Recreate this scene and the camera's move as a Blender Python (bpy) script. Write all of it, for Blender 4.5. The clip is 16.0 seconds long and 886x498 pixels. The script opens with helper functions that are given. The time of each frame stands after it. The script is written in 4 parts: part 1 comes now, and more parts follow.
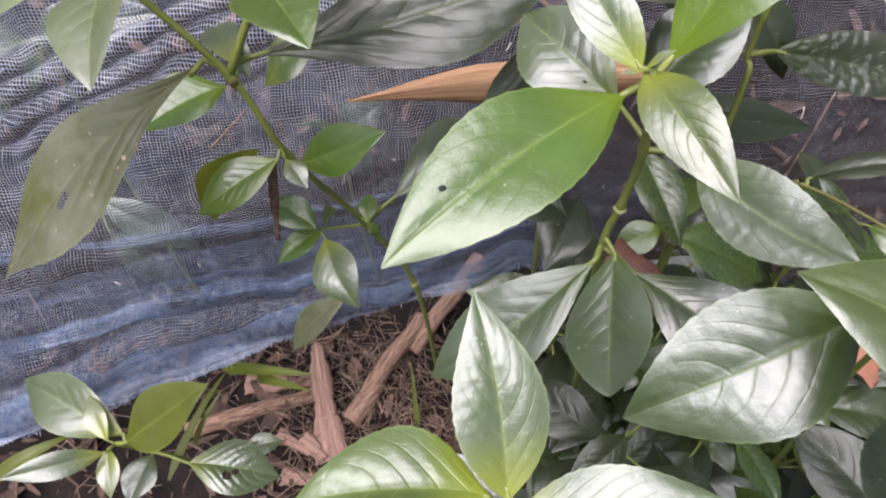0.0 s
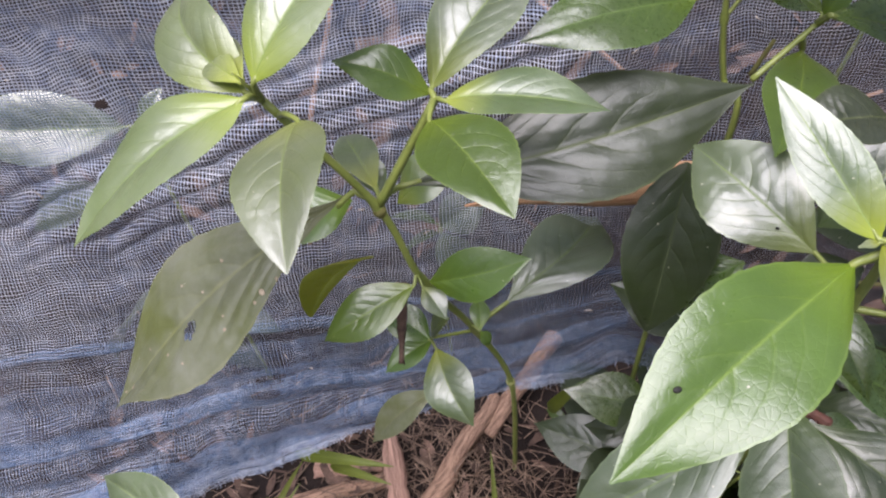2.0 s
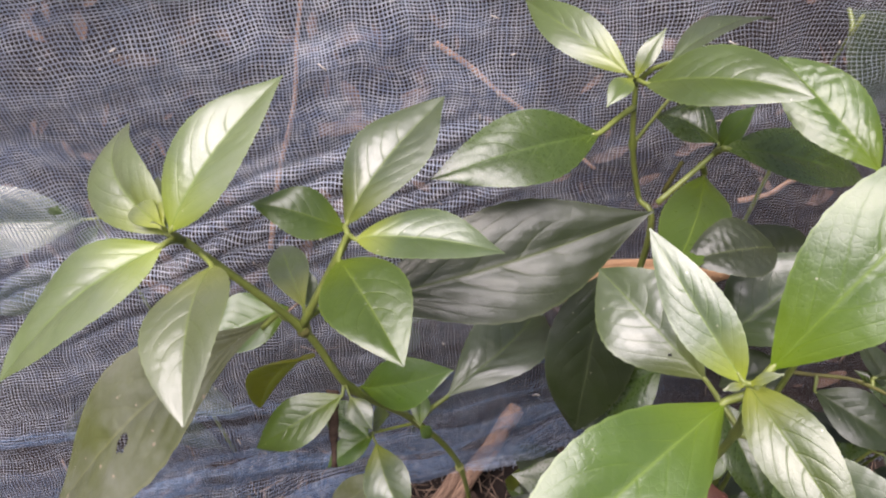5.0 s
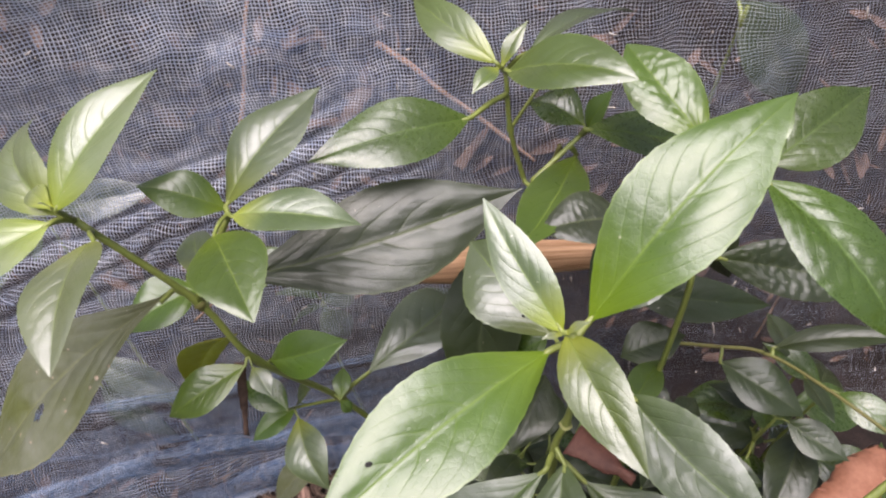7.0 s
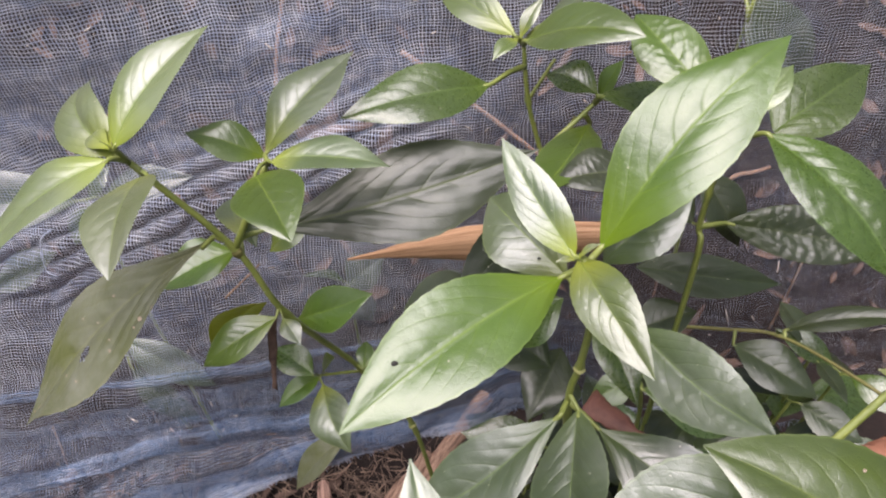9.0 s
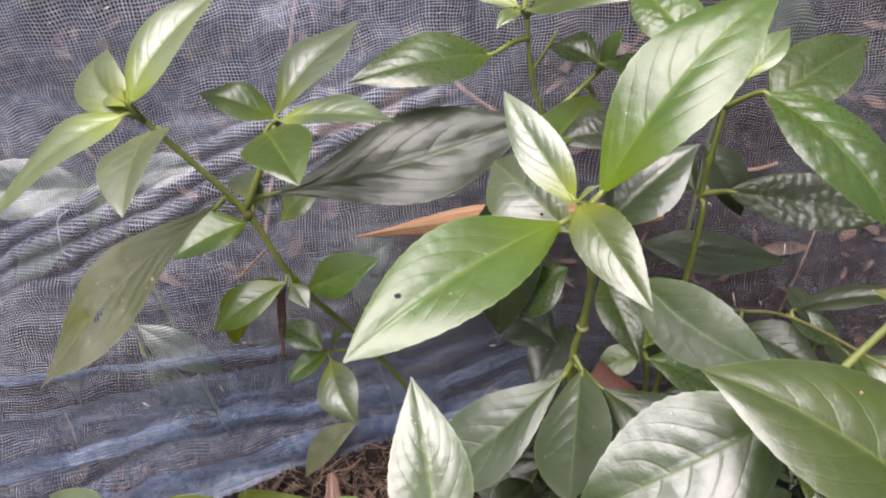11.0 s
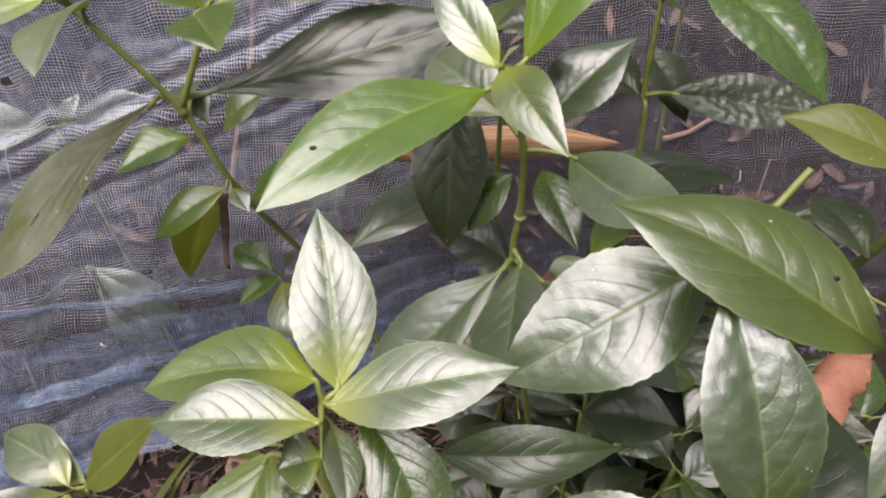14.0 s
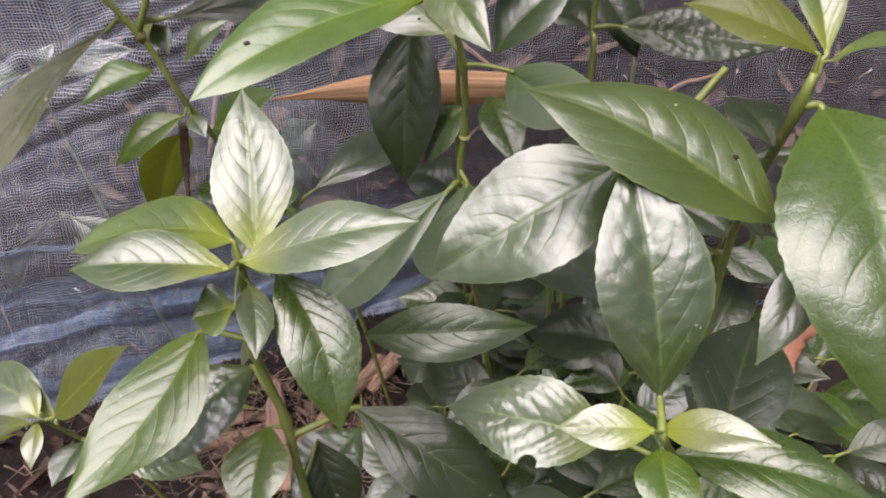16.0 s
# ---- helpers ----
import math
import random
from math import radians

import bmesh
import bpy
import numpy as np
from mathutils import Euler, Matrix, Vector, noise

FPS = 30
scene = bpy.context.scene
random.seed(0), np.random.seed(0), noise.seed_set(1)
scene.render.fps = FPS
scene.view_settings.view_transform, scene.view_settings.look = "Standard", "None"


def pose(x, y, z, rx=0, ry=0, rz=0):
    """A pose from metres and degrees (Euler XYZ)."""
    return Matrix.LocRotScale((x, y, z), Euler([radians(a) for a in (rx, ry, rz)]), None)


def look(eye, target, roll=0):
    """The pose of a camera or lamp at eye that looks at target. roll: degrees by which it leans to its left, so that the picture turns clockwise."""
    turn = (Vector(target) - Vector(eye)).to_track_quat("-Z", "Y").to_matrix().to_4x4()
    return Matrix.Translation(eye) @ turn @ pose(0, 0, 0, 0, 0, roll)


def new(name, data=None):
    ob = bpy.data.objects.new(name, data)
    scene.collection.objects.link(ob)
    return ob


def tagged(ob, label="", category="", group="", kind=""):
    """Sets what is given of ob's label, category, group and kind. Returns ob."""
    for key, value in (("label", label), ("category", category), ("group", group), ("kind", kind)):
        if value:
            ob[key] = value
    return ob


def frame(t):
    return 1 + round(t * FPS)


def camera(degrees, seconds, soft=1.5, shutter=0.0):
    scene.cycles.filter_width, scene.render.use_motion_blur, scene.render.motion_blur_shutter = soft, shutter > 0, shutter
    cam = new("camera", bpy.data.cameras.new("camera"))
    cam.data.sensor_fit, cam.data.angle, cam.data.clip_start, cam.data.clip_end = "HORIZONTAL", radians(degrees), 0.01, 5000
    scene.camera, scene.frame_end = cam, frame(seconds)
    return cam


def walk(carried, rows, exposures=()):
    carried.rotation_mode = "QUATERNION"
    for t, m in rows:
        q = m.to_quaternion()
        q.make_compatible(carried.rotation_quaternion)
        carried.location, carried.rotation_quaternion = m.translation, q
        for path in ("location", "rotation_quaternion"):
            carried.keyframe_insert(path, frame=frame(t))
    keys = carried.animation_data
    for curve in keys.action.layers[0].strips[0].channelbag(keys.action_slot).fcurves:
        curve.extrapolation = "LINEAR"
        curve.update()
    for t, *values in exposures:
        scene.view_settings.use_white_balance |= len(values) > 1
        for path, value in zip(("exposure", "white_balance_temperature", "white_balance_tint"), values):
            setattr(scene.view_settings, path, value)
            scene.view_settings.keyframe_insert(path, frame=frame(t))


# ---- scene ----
cam = camera(66.4, 16.0, 2.2)
PATH = [
    (0, (0.012, 0.009, 0.602), (-0.048, 1.31, -0.915), -1.6),
    (0.5, (0.002, 0.021, 0.61), (-0.075, 1.331, -0.899), -2.0),
    (1, (-0.012, 0.034, 0.612), (-0.103, 1.364, -0.879), -2.3),
    (1.5, (-0.033, 0.043, 0.613), (-0.146, 1.39, -0.86), -2.7),
    (2, (-0.045, 0.056, 0.616), (-0.17, 1.424, -0.838), -2.4),
    (2.5, (-0.049, 0.067, 0.622), (-0.178, 1.455, -0.813), -2.5),
    (3, (-0.057, 0.069, 0.627), (-0.195, 1.466, -0.797), -2.5),
    (3.5, (-0.055, 0.069, 0.631), (-0.201, 1.483, -0.776), -2.3),
    (4, (-0.046, 0.074, 0.634), (-0.171, 1.501, -0.762), -1.9),
    (4.5, (-0.033, 0.073, 0.638), (-0.142, 1.517, -0.742), -1.4),
    (5, (-0.015, 0.068, 0.649), (-0.117, 1.531, -0.711), -1.5),
    (5.2, (-0.008, 0.067, 0.648), (-0.106, 1.536, -0.705), -1.5),
    (7.3, (0.042, 0.033, 0.657), (-0.073, 1.503, -0.695), -3.3),
    (7.5, (0.042, 0.026, 0.654), (-0.091, 1.493, -0.698), -3.3),
    (8, (0.041, 0.014, 0.649), (-0.11, 1.515, -0.664), -2.7),
    (8.2, (0.041, 0.012, 0.647), (-0.094, 1.522, -0.657), -3.0),
    (10.3, (0.04, -0.025, 0.624), (-0.17, 1.567, -0.567), -4.2),
    (10.5, (0.043, -0.026, 0.622), (-0.161, 1.565, -0.573), -4.3),
    (11, (0.045, -0.026, 0.617), (-0.151, 1.565, -0.579), -4.1),
    (11.5, (0.054, -0.029, 0.61), (-0.144, 1.558, -0.591), -4.3),
    (12, (0.056, -0.034, 0.601), (-0.127, 1.557, -0.597), -4.0),
    (12.5, (0.057, -0.039, 0.59), (-0.115, 1.555, -0.605), -4.1),
    (13, (0.059, -0.046, 0.583), (-0.125, 1.547, -0.612), -4.4),
    (13.5, (0.069, -0.051, 0.575), (-0.11, 1.548, -0.612), -4.0),
    (14, (0.071, -0.054, 0.572), (-0.101, 1.54, -0.623), -4.3),
    (14.5, (0.076, -0.054, 0.569), (-0.097, 1.536, -0.632), -4.6),
    (15, (0.087, -0.061, 0.562), (-0.086, 1.523, -0.646), -4.7),
    (15.5, (0.094, -0.075, 0.556), (-0.093, 1.51, -0.65), -4.8),
    (16, (0.098, -0.083, 0.547), (-0.075, 1.501, -0.662), -4.0),
]
walk(cam, [(t, look(eye, target, roll)) for t, eye, target, roll in PATH], [(0, 1.59, 6450, 14), (1, 1.66, 6400, 14), (4, 1.56, 6550, 14), (5, 1.53, 6850, 14), (7.5, 1.55, 6750, 14), (11, 1.57, 6800, 14), (13, 1.52, 6880, 14), (16, 1.47, 6850, 14)])

# world, sun and exposure
world = bpy.data.worlds.new("sky")
scene.world = world
world.use_nodes = True
wn, wl = world.node_tree.nodes, world.node_tree.links
sky = wn.new("ShaderNodeTexSky")
sky.sky_type, sky.sun_disc = "NISHITA", False
sky.sun_elevation, sky.sun_rotation = radians(70), radians(-150)
sky.air_density, sky.dust_density, sky.ozone_density = 1.0, 6.0, 0.6
wl.new(sky.outputs["Color"], wn["Background"].inputs["Color"])
wn["Background"].inputs["Strength"].default_value = 0.038
sun = new("sun", bpy.data.lights.new("sun", "SUN"))
sun.data.energy, sun.data.angle, sun.data.color = 2.12, radians(62), (0.985, 0.955, 1.06)
sun.matrix_world = look((-0.35, -0.60, 2.2), (0, 0, 0.3))


# materials
def shader(name):
    m = bpy.data.materials.new(name)
    m.use_nodes = True
    return m, m.node_tree.nodes, m.node_tree.links, m.node_tree.nodes["Principled BSDF"]


def maths(n, l, op, a, b=None, c=None, clamp=False):
    q = n.new("ShaderNodeMath")
    q.operation, q.use_clamp = op, clamp
    for i, v in enumerate((a, b, c)):
        if v is None:
            continue
        if isinstance(v, (int, float)):
            q.inputs[i].default_value = v
        else:
            l.new(v, q.inputs[i])
    return q.outputs[0]


def noise_tex(n, l, scale, detail=4, vec=None, rough=0.55):
    q = n.new("ShaderNodeTexNoise")
    q.inputs["Scale"].default_value, q.inputs["Detail"].default_value, q.inputs["Roughness"].default_value = scale, detail, rough
    if vec is not None:
        l.new(vec, q.inputs["Vector"])
    return q.outputs["Fac"]


def blend(n, l, fac, a, b, mode="MIX"):
    q = n.new("ShaderNodeMix")
    q.data_type, q.blend_type = "RGBA", mode
    for i, v in ((0, fac), (6, a), (7, b)):
        if isinstance(v, (int, float)):
            q.inputs[i].default_value = v
        elif isinstance(v, tuple):
            q.inputs[i].default_value = (*v, 1)
        else:
            l.new(v, q.inputs[i])
    return q.outputs[2]


def bumped(n, l, bsdf, height, strength, distance):
    q = n.new("ShaderNodeBump")
    q.inputs["Strength"].default_value, q.inputs["Distance"].default_value = strength, distance
    l.new(height, q.inputs["Height"])
    l.new(q.outputs["Normal"], bsdf.inputs["Normal"])
    return q


def leaf_material(name, colour, base_colour, vein, rough=0.36, dust_sheen=0.0, glow=0.22, coat=0.3, spec=0.75, relief=2.2, veins=7.0, reach=3.0):
    """A leaf: veins run from the midrib by the mesh's own coordinates; colour changes from leaf to leaf."""
    m, n, l, p = shader(name)
    uv = n.new("ShaderNodeUVMap")
    sep = n.new("ShaderNodeSeparateXYZ")
    l.new(uv.outputs["UV"], sep.inputs[0])
    u = maths(n, l, "ABSOLUTE", maths(n, l, "MULTIPLY_ADD", sep.outputs["X"], 2, -1))
    s = sep.outputs["Y"]
    info = n.new("ShaderNodeObjectInfo")
    tex = n.new("ShaderNodeTexCoord")
    shift = n.new("ShaderNodeVectorMath")
    shift.operation = "ADD"
    l.new(tex.outputs["Object"], shift.inputs[0])
    l.new(info.outputs["Random"], shift.inputs[1])
    vec = shift.outputs[0]
    wob = maths(n, l, "MULTIPLY_ADD", noise_tex(n, l, 60, 2, vec), 0.05, -0.025)
    phase = maths(n, l, "MULTIPLY", maths(n, l, "ADD", maths(n, l, "SUBTRACT", s, maths(n, l, "MULTIPLY", u, maths(n, l, "MULTIPLY_ADD", u, 0.24, 0.16))), wob), veins)
    phase = maths(n, l, "MULTIPLY_ADD", maths(n, l, "GREATER_THAN", sep.outputs["X"], 0.5), 0.38, phase)
    tri = maths(n, l, "PINGPONG", phase, 0.5)
    lat = maths(n, l, "SUBTRACT", 1.0, maths(n, l, "MULTIPLY", tri, 11), clamp=True)
    lat = maths(n, l, "MULTIPLY", lat, maths(n, l, "SUBTRACT", 1.0, maths(n, l, "MULTIPLY", u, 0.9), clamp=True))
    lat = maths(n, l, "MULTIPLY", lat, maths(n, l, "MULTIPLY_ADD", s, -5, 4.0, clamp=True))
    mid = maths(n, l, "SUBTRACT", 1.0, maths(n, l, "MULTIPLY", u, maths(n, l, "MULTIPLY_ADD", s, 16, 14)), clamp=True)
    patchy = noise_tex(n, l, 35, 5, vec)
    fine = noise_tex(n, l, 420, 4, vec, 0.7)
    body = blend(n, l, patchy, tuple(c * 0.62 for c in colour), tuple(min(1, c * 1.38) for c in colour))
    near_base = maths(n, l, "SUBTRACT", 1.0, maths(n, l, "MULTIPLY", s, reach), clamp=True)
    body = blend(n, l, near_base, body, base_colour)
    body = blend(n, l, maths(n, l, "MULTIPLY", lat, 0.21), body, vein)
    body = blend(n, l, maths(n, l, "MULTIPLY", mid, 0.85), body, vein)
    rim = maths(n, l, "GREATER_THAN", u, 0.955)
    body = blend(n, l, maths(n, l, "MULTIPLY", rim, 0.45), body, vein)
    cells = n.new("ShaderNodeTexVoronoi")
    cells.feature = "DISTANCE_TO_EDGE"
    cells.inputs["Scale"].default_value = 380
    l.new(vec, cells.inputs["Vector"])
    lace = maths(n, l, "SUBTRACT", 1.0, maths(n, l, "MULTIPLY", cells.outputs["Distance"], 9), clamp=True)
    body = blend(n, l, maths(n, l, "MULTIPLY", lace, 0.06), body, vein)
    # specks, bites and dust films; the films also paint in some pale sheen
    spots = n.new("ShaderNodeTexVoronoi")
    spots.inputs["Scale"].default_value = 190
    l.new(vec, spots.inputs["Vector"])
    speck = maths(n, l, "LESS_THAN", spots.outputs["Distance"], maths(n, l, "MULTIPLY_ADD", fine, 0.16, -0.01))
    speck = maths(n, l, "MULTIPLY", speck, maths(n, l, "GREATER_THAN", noise_tex(n, l, 70, 2, vec), 0.56))
    body = blend(n, l, maths(n, l, "MULTIPLY", speck, 0.75), body, (0.42, 0.40, 0.30))
    film = maths(n, l, "MULTIPLY", maths(n, l, "MULTIPLY_ADD", noise_tex(n, l, 28, 6, vec, 0.65), 3.0, -1.05, clamp=True), dust_sheen)
    body = blend(n, l, film, body, (0.36, 0.36, 0.345))
    hue = n.new("ShaderNodeHueSaturation")
    l.new(body, hue.inputs["Color"])
    l.new(maths(n, l, "MULTIPLY_ADD", info.outputs["Random"], 0.35, 0.82), hue.inputs["Value"])
    l.new(maths(n, l, "MULTIPLY_ADD", info.outputs["Random"], 0.016, 0.492), hue.inputs["Hue"])
    col = hue.outputs["Color"]
    l.new(col, p.inputs["Base Color"])
    ribs = maths(n, l, "MAXIMUM", mid, maths(n, l, "MULTIPLY", lat, 0.55))
    l.new(maths(n, l, "ADD", maths(n, l, "MULTIPLY_ADD", fine, 0.22, rough - 0.08), maths(n, l, "MULTIPLY_ADD", film, 0.35, maths(n, l, "MULTIPLY", ribs, 0.2))), p.inputs["Roughness"])
    wax = maths(n, l, "SUBTRACT", 1.0, maths(n, l, "ADD", maths(n, l, "MULTIPLY", ribs, 0.75), maths(n, l, "MULTIPLY", near_base, 0.45)), clamp=True)
    l.new(maths(n, l, "MULTIPLY", wax, spec), p.inputs["Specular IOR Level"])
    p.inputs["IOR"].default_value = 1.6 if spec > 0.75 else 1.5
    l.new(maths(n, l, "MULTIPLY", wax, coat), p.inputs["Coat Weight"])
    p.inputs["Coat IOR"].default_value = 1.6
    p.inputs["Coat Roughness"].default_value = rough * 0.7
    quilt = noise_tex(n, l, 110, 3, vec, 0.5)
    height = maths(n, l, "SUBTRACT", maths(n, l, "ADD", maths(n, l, "MULTIPLY", quilt, relief * 0.6), maths(n, l, "MULTIPLY", fine, 0.35)), maths(n, l, "ADD", maths(n, l, "MULTIPLY_ADD", lace, 0.20, maths(n, l, "MULTIPLY", lat, 1.0)), maths(n, l, "MULTIPLY", mid, 0.7)))
    bumped(n, l, p, height, 0.36, 0.0004)
    thin = n.new("ShaderNodeBsdfTranslucent")
    l.new(blend(n, l, 0.6, col, (0.58, 0.78, 0.12), "MULTIPLY"), thin.inputs["Color"])
    mix = n.new("ShaderNodeMixShader")
    mix.inputs[0].default_value = glow
    l.new(p.outputs[0], mix.inputs[1])
    l.new(thin.outputs[0], mix.inputs[2])
    l.new(mix.outputs[0], n["Material Output"].inputs["Surface"])
    return m


LEAF = {
    "y": leaf_material("young leaf", (0.080, 0.122, 0.018), (0.23, 0.28, 0.008), (0.14, 0.20, 0.04), 0.31, 0.08, 0.17, 0.18, 1.0, 1.4),
    # base colour paled to stand in for white sky sheen
    "c": leaf_material("sheen pale leaf", (0.115, 0.148, 0.052), (0.23, 0.28, 0.03), (0.15, 0.205, 0.05), 0.31, 0.14, 0.18, 0.25, 1.0, 1.4),
    "m": leaf_material("grown leaf", (0.068, 0.122, 0.014), (0.125, 0.195, 0.006), (0.14, 0.21, 0.035), 0.28, 0.03, 0.20, 0.10, 0.80, 1.4),
    "d": leaf_material("glossy leaf", (0.042, 0.076, 0.006), (0.062, 0.104, 0.011), (0.085, 0.14, 0.03), 0.25, 0.03, 0.12, 0.06, 0.80, 1.6),
    # the darkest green, given to most low and inner leaves
    "k": leaf_material("darkest leaf", (0.022, 0.034, 0.008), (0.034, 0.050, 0.013), (0.060, 0.076, 0.032), 0.28, 0.05, 0.05, 0.0, 0.62, 1.4),
    "p": leaf_material("dusty leaf", (0.038, 0.060, 0.016), (0.055, 0.088, 0.012), (0.10, 0.14, 0.045), 0.31, 0.10, 0.12, 0.25, 1.0, 1.4),
    # olive lightened to make up for sheen the steep long leaf lacks
    "o": leaf_material("olive leaf", (0.100, 0.118, 0.038), (0.115, 0.13, 0.028), (0.17, 0.185, 0.07), 0.36, 0.34, 0.22, 0.1, 0.55),
    # yellow-green raised as if light came through the blade
    "g": leaf_material("backlit leaf", (0.130, 0.160, 0.018), (0.16, 0.19, 0.016), (0.23, 0.29, 0.05), 0.40, 0.06, 0.42, 0.1, 0.5),
    "h": leaf_material("matt leaf", (0.056, 0.090, 0.010), (0.080, 0.115, 0.010), (0.12, 0.165, 0.035), 0.30, 0.05, 0.17, 0.20, 1.0, 1.4),
    "s": leaf_material("pale leaf", (0.062, 0.094, 0.026), (0.14, 0.18, 0.012), (0.14, 0.20, 0.05), 0.32, 0.12, 0.15, 0.45, 1.0, 1.4),
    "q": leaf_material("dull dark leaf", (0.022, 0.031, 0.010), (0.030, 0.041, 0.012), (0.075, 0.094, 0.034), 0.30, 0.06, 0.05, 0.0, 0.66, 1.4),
    # brighter still: light shining through is put into this colour
    "v": leaf_material("backlit yellow leaf", (0.27, 0.30, 0.018), (0.30, 0.32, 0.018), (0.34, 0.36, 0.05), 0.40, 0.06, 0.35, 0.05, 0.5, 1.4),
    # bud colour paled as well, with sky sheen put into it
    "b": leaf_material("bud leaf", (0.17, 0.20, 0.085), (0.26, 0.30, 0.010), (0.20, 0.26, 0.04), 0.27, 0.05, 0.20, 0.4, 1.0, 1.4, reach=1.9),
    "w": leaf_material("whitish leaf", (0.064, 0.100, 0.026), (0.25, 0.29, 0.014), (0.19, 0.25, 0.08), 0.32, 0.16, 0.16, 0.36, 1.0, 1.4),
}


def plain(name, dark, light, scale=40, rough=0.8, relief=0.0008, detail=6, stretch=None, spec=0.3, contrast=1.6, lengthwise=False, vary=0.7):
    m, n, l, p = shader(name)
    tex = n.new("ShaderNodeTexCoord")
    vec = tex.outputs["UV"] if lengthwise else tex.outputs["Object"]
    if stretch:
        mp = n.new("ShaderNodeMapping")
        mp.inputs["Scale"].default_value = stretch
        l.new(vec, mp.inputs["Vector"])
        vec = mp.outputs[0]
    geo = n.new("ShaderNodeNewGeometry")
    a, b = noise_tex(n, l, scale, detail, vec), noise_tex(n, l, scale * 7, 4, vec, 0.7)
    f = maths(n, l, "MULTIPLY_ADD", maths(n, l, "ADD", a, maths(n, l, "MULTIPLY", b, 0.6)), contrast, -0.5 * contrast, clamp=True)
    col = blend(n, l, f, dark, light)
    hue = n.new("ShaderNodeHueSaturation")
    l.new(col, hue.inputs["Color"])
    l.new(maths(n, l, "MULTIPLY_ADD", geo.outputs["Random Per Island"], vary, 0.97 - 0.5 * vary), hue.inputs["Value"])
    l.new(hue.outputs[0], p.inputs["Base Color"])
    p.inputs["Roughness"].default_value, p.inputs["Specular IOR Level"].default_value = rough, spec
    bumped(n, l, p, b, 0.7, relief)
    return m


STEM = plain("green stem", (0.145, 0.182, 0.034), (0.27, 0.31, 0.075), 60, 0.42, 0.0003, spec=0.6, vary=0.2)
TWIG = plain("brown stem", (0.10, 0.085, 0.03), (0.20, 0.20, 0.06), 60, 0.6, 0.0004)
SOIL = plain("dark soil", (0.006, 0.0036, 0.0030), (0.036, 0.023, 0.018), 34, 0.9, 0.004)
LITTER = plain("leaf litter", (0.018, 0.010, 0.007), (0.17, 0.108, 0.080), 60, 0.8, 0.0006)
STRAW = plain("dry straw", (0.024, 0.013, 0.009), (0.40, 0.28, 0.20), 60, 0.7, 0.0003)
BLADE = plain("dry sheath", (0.20, 0.075, 0.022), (0.60, 0.37, 0.21), 1.0, 0.6, 0.0006, stretch=(9, 1.3, 1), contrast=2.2, lengthwise=True)
WOOD = plain("cracked stick bark", (0.018, 0.010, 0.007), (0.46, 0.29, 0.20), 1.0, 0.85, 0.0026, stretch=(6.5, 2.4, 1), contrast=2.3, lengthwise=True)
CHIP = plain("torn bark", (0.05, 0.025, 0.017), (0.50, 0.31, 0.235), 1.0, 0.85, 0.0012, stretch=(5.0, 1.8, 1), contrast=2.0, lengthwise=True)
CHAFF = plain("pale chaff", (0.30, 0.24, 0.19), (0.72, 0.68, 0.62), 80, 0.8, 0.0002)
SCAR = plain("dead leaf tissue", (0.13, 0.10, 0.06), (0.34, 0.29, 0.22), 400, 0.8, 0.0002)
RUST = plain("rust red leaf", (0.19, 0.075, 0.042), (0.40, 0.19, 0.12), 40, 0.5, 0.0005)
DEAD = plain("red brown dead leaf", (0.07, 0.028, 0.02), (0.19, 0.085, 0.06), 60, 0.55, 0.0006)
NODE = plain("pale stem scar", (0.26, 0.27, 0.08), (0.46, 0.46, 0.20), 200, 0.6, 0.0003)
SPOT = plain("black spot", (0.006, 0.006, 0.005), (0.02, 0.018, 0.015), 90, 0.6)


def net_material(name, deep, pale, dusty):
    m, n, l, p = shader(name)
    tex = n.new("ShaderNodeTexCoord")
    a, b = noise_tex(n, l, 9, 5, tex.outputs["Object"]), noise_tex(n, l, 160, 3, tex.outputs["Object"])
    col = blend(n, l, maths(n, l, "MULTIPLY_ADD", a, 2.6, -0.8, clamp=True), deep, pale)
    col = blend(n, l, maths(n, l, "MULTIPLY_ADD", b, 2.0, -0.75, clamp=True), col, dusty)
    l.new(col, p.inputs["Base Color"])
    p.inputs["Roughness"].default_value = 0.55
    thin = n.new("ShaderNodeBsdfTranslucent")
    l.new(col, thin.inputs["Color"])
    mix = n.new("ShaderNodeMixShader")
    mix.inputs[0].default_value = 0.35
    l.new(p.outputs[0], mix.inputs[1])
    l.new(thin.outputs[0], mix.inputs[2])
    l.new(mix.outputs[0], n["Material Output"].inputs["Surface"])
    return m


NET = net_material("grey blue net thread", (0.24, 0.30, 0.44), (0.55, 0.61, 0.71), (0.84, 0.85, 0.88))
EDGE = net_material("worn pale thread", (0.26, 0.34, 0.50), (0.52, 0.58, 0.70), (0.80, 0.82, 0.86))
HEM_PALE = net_material("faded blue net thread", (0.17, 0.25, 0.42), (0.36, 0.43, 0.58), (0.64, 0.68, 0.76))
HEM = net_material("clean blue net thread", (0.060, 0.130, 0.255), (0.15, 0.245, 0.40), (0.42, 0.48, 0.58))


# mesh helpers
def mesh_of(name, verts, faces, material, uvs=None, smooth=True):
    me = bpy.data.meshes.new(name)
    me.from_pydata(verts, [], faces)
    me.materials.append(material)
    if smooth:
        me.shade_smooth()
    if uvs is not None:
        layer = me.uv_layers.new(name="UVMap")
        idx = np.empty(len(me.loops), dtype=np.int32)
        me.loops.foreach_get("vertex_index", idx)
        layer.data.foreach_set("uv", np.asarray(uvs, dtype=np.float32)[idx].ravel())
    return me


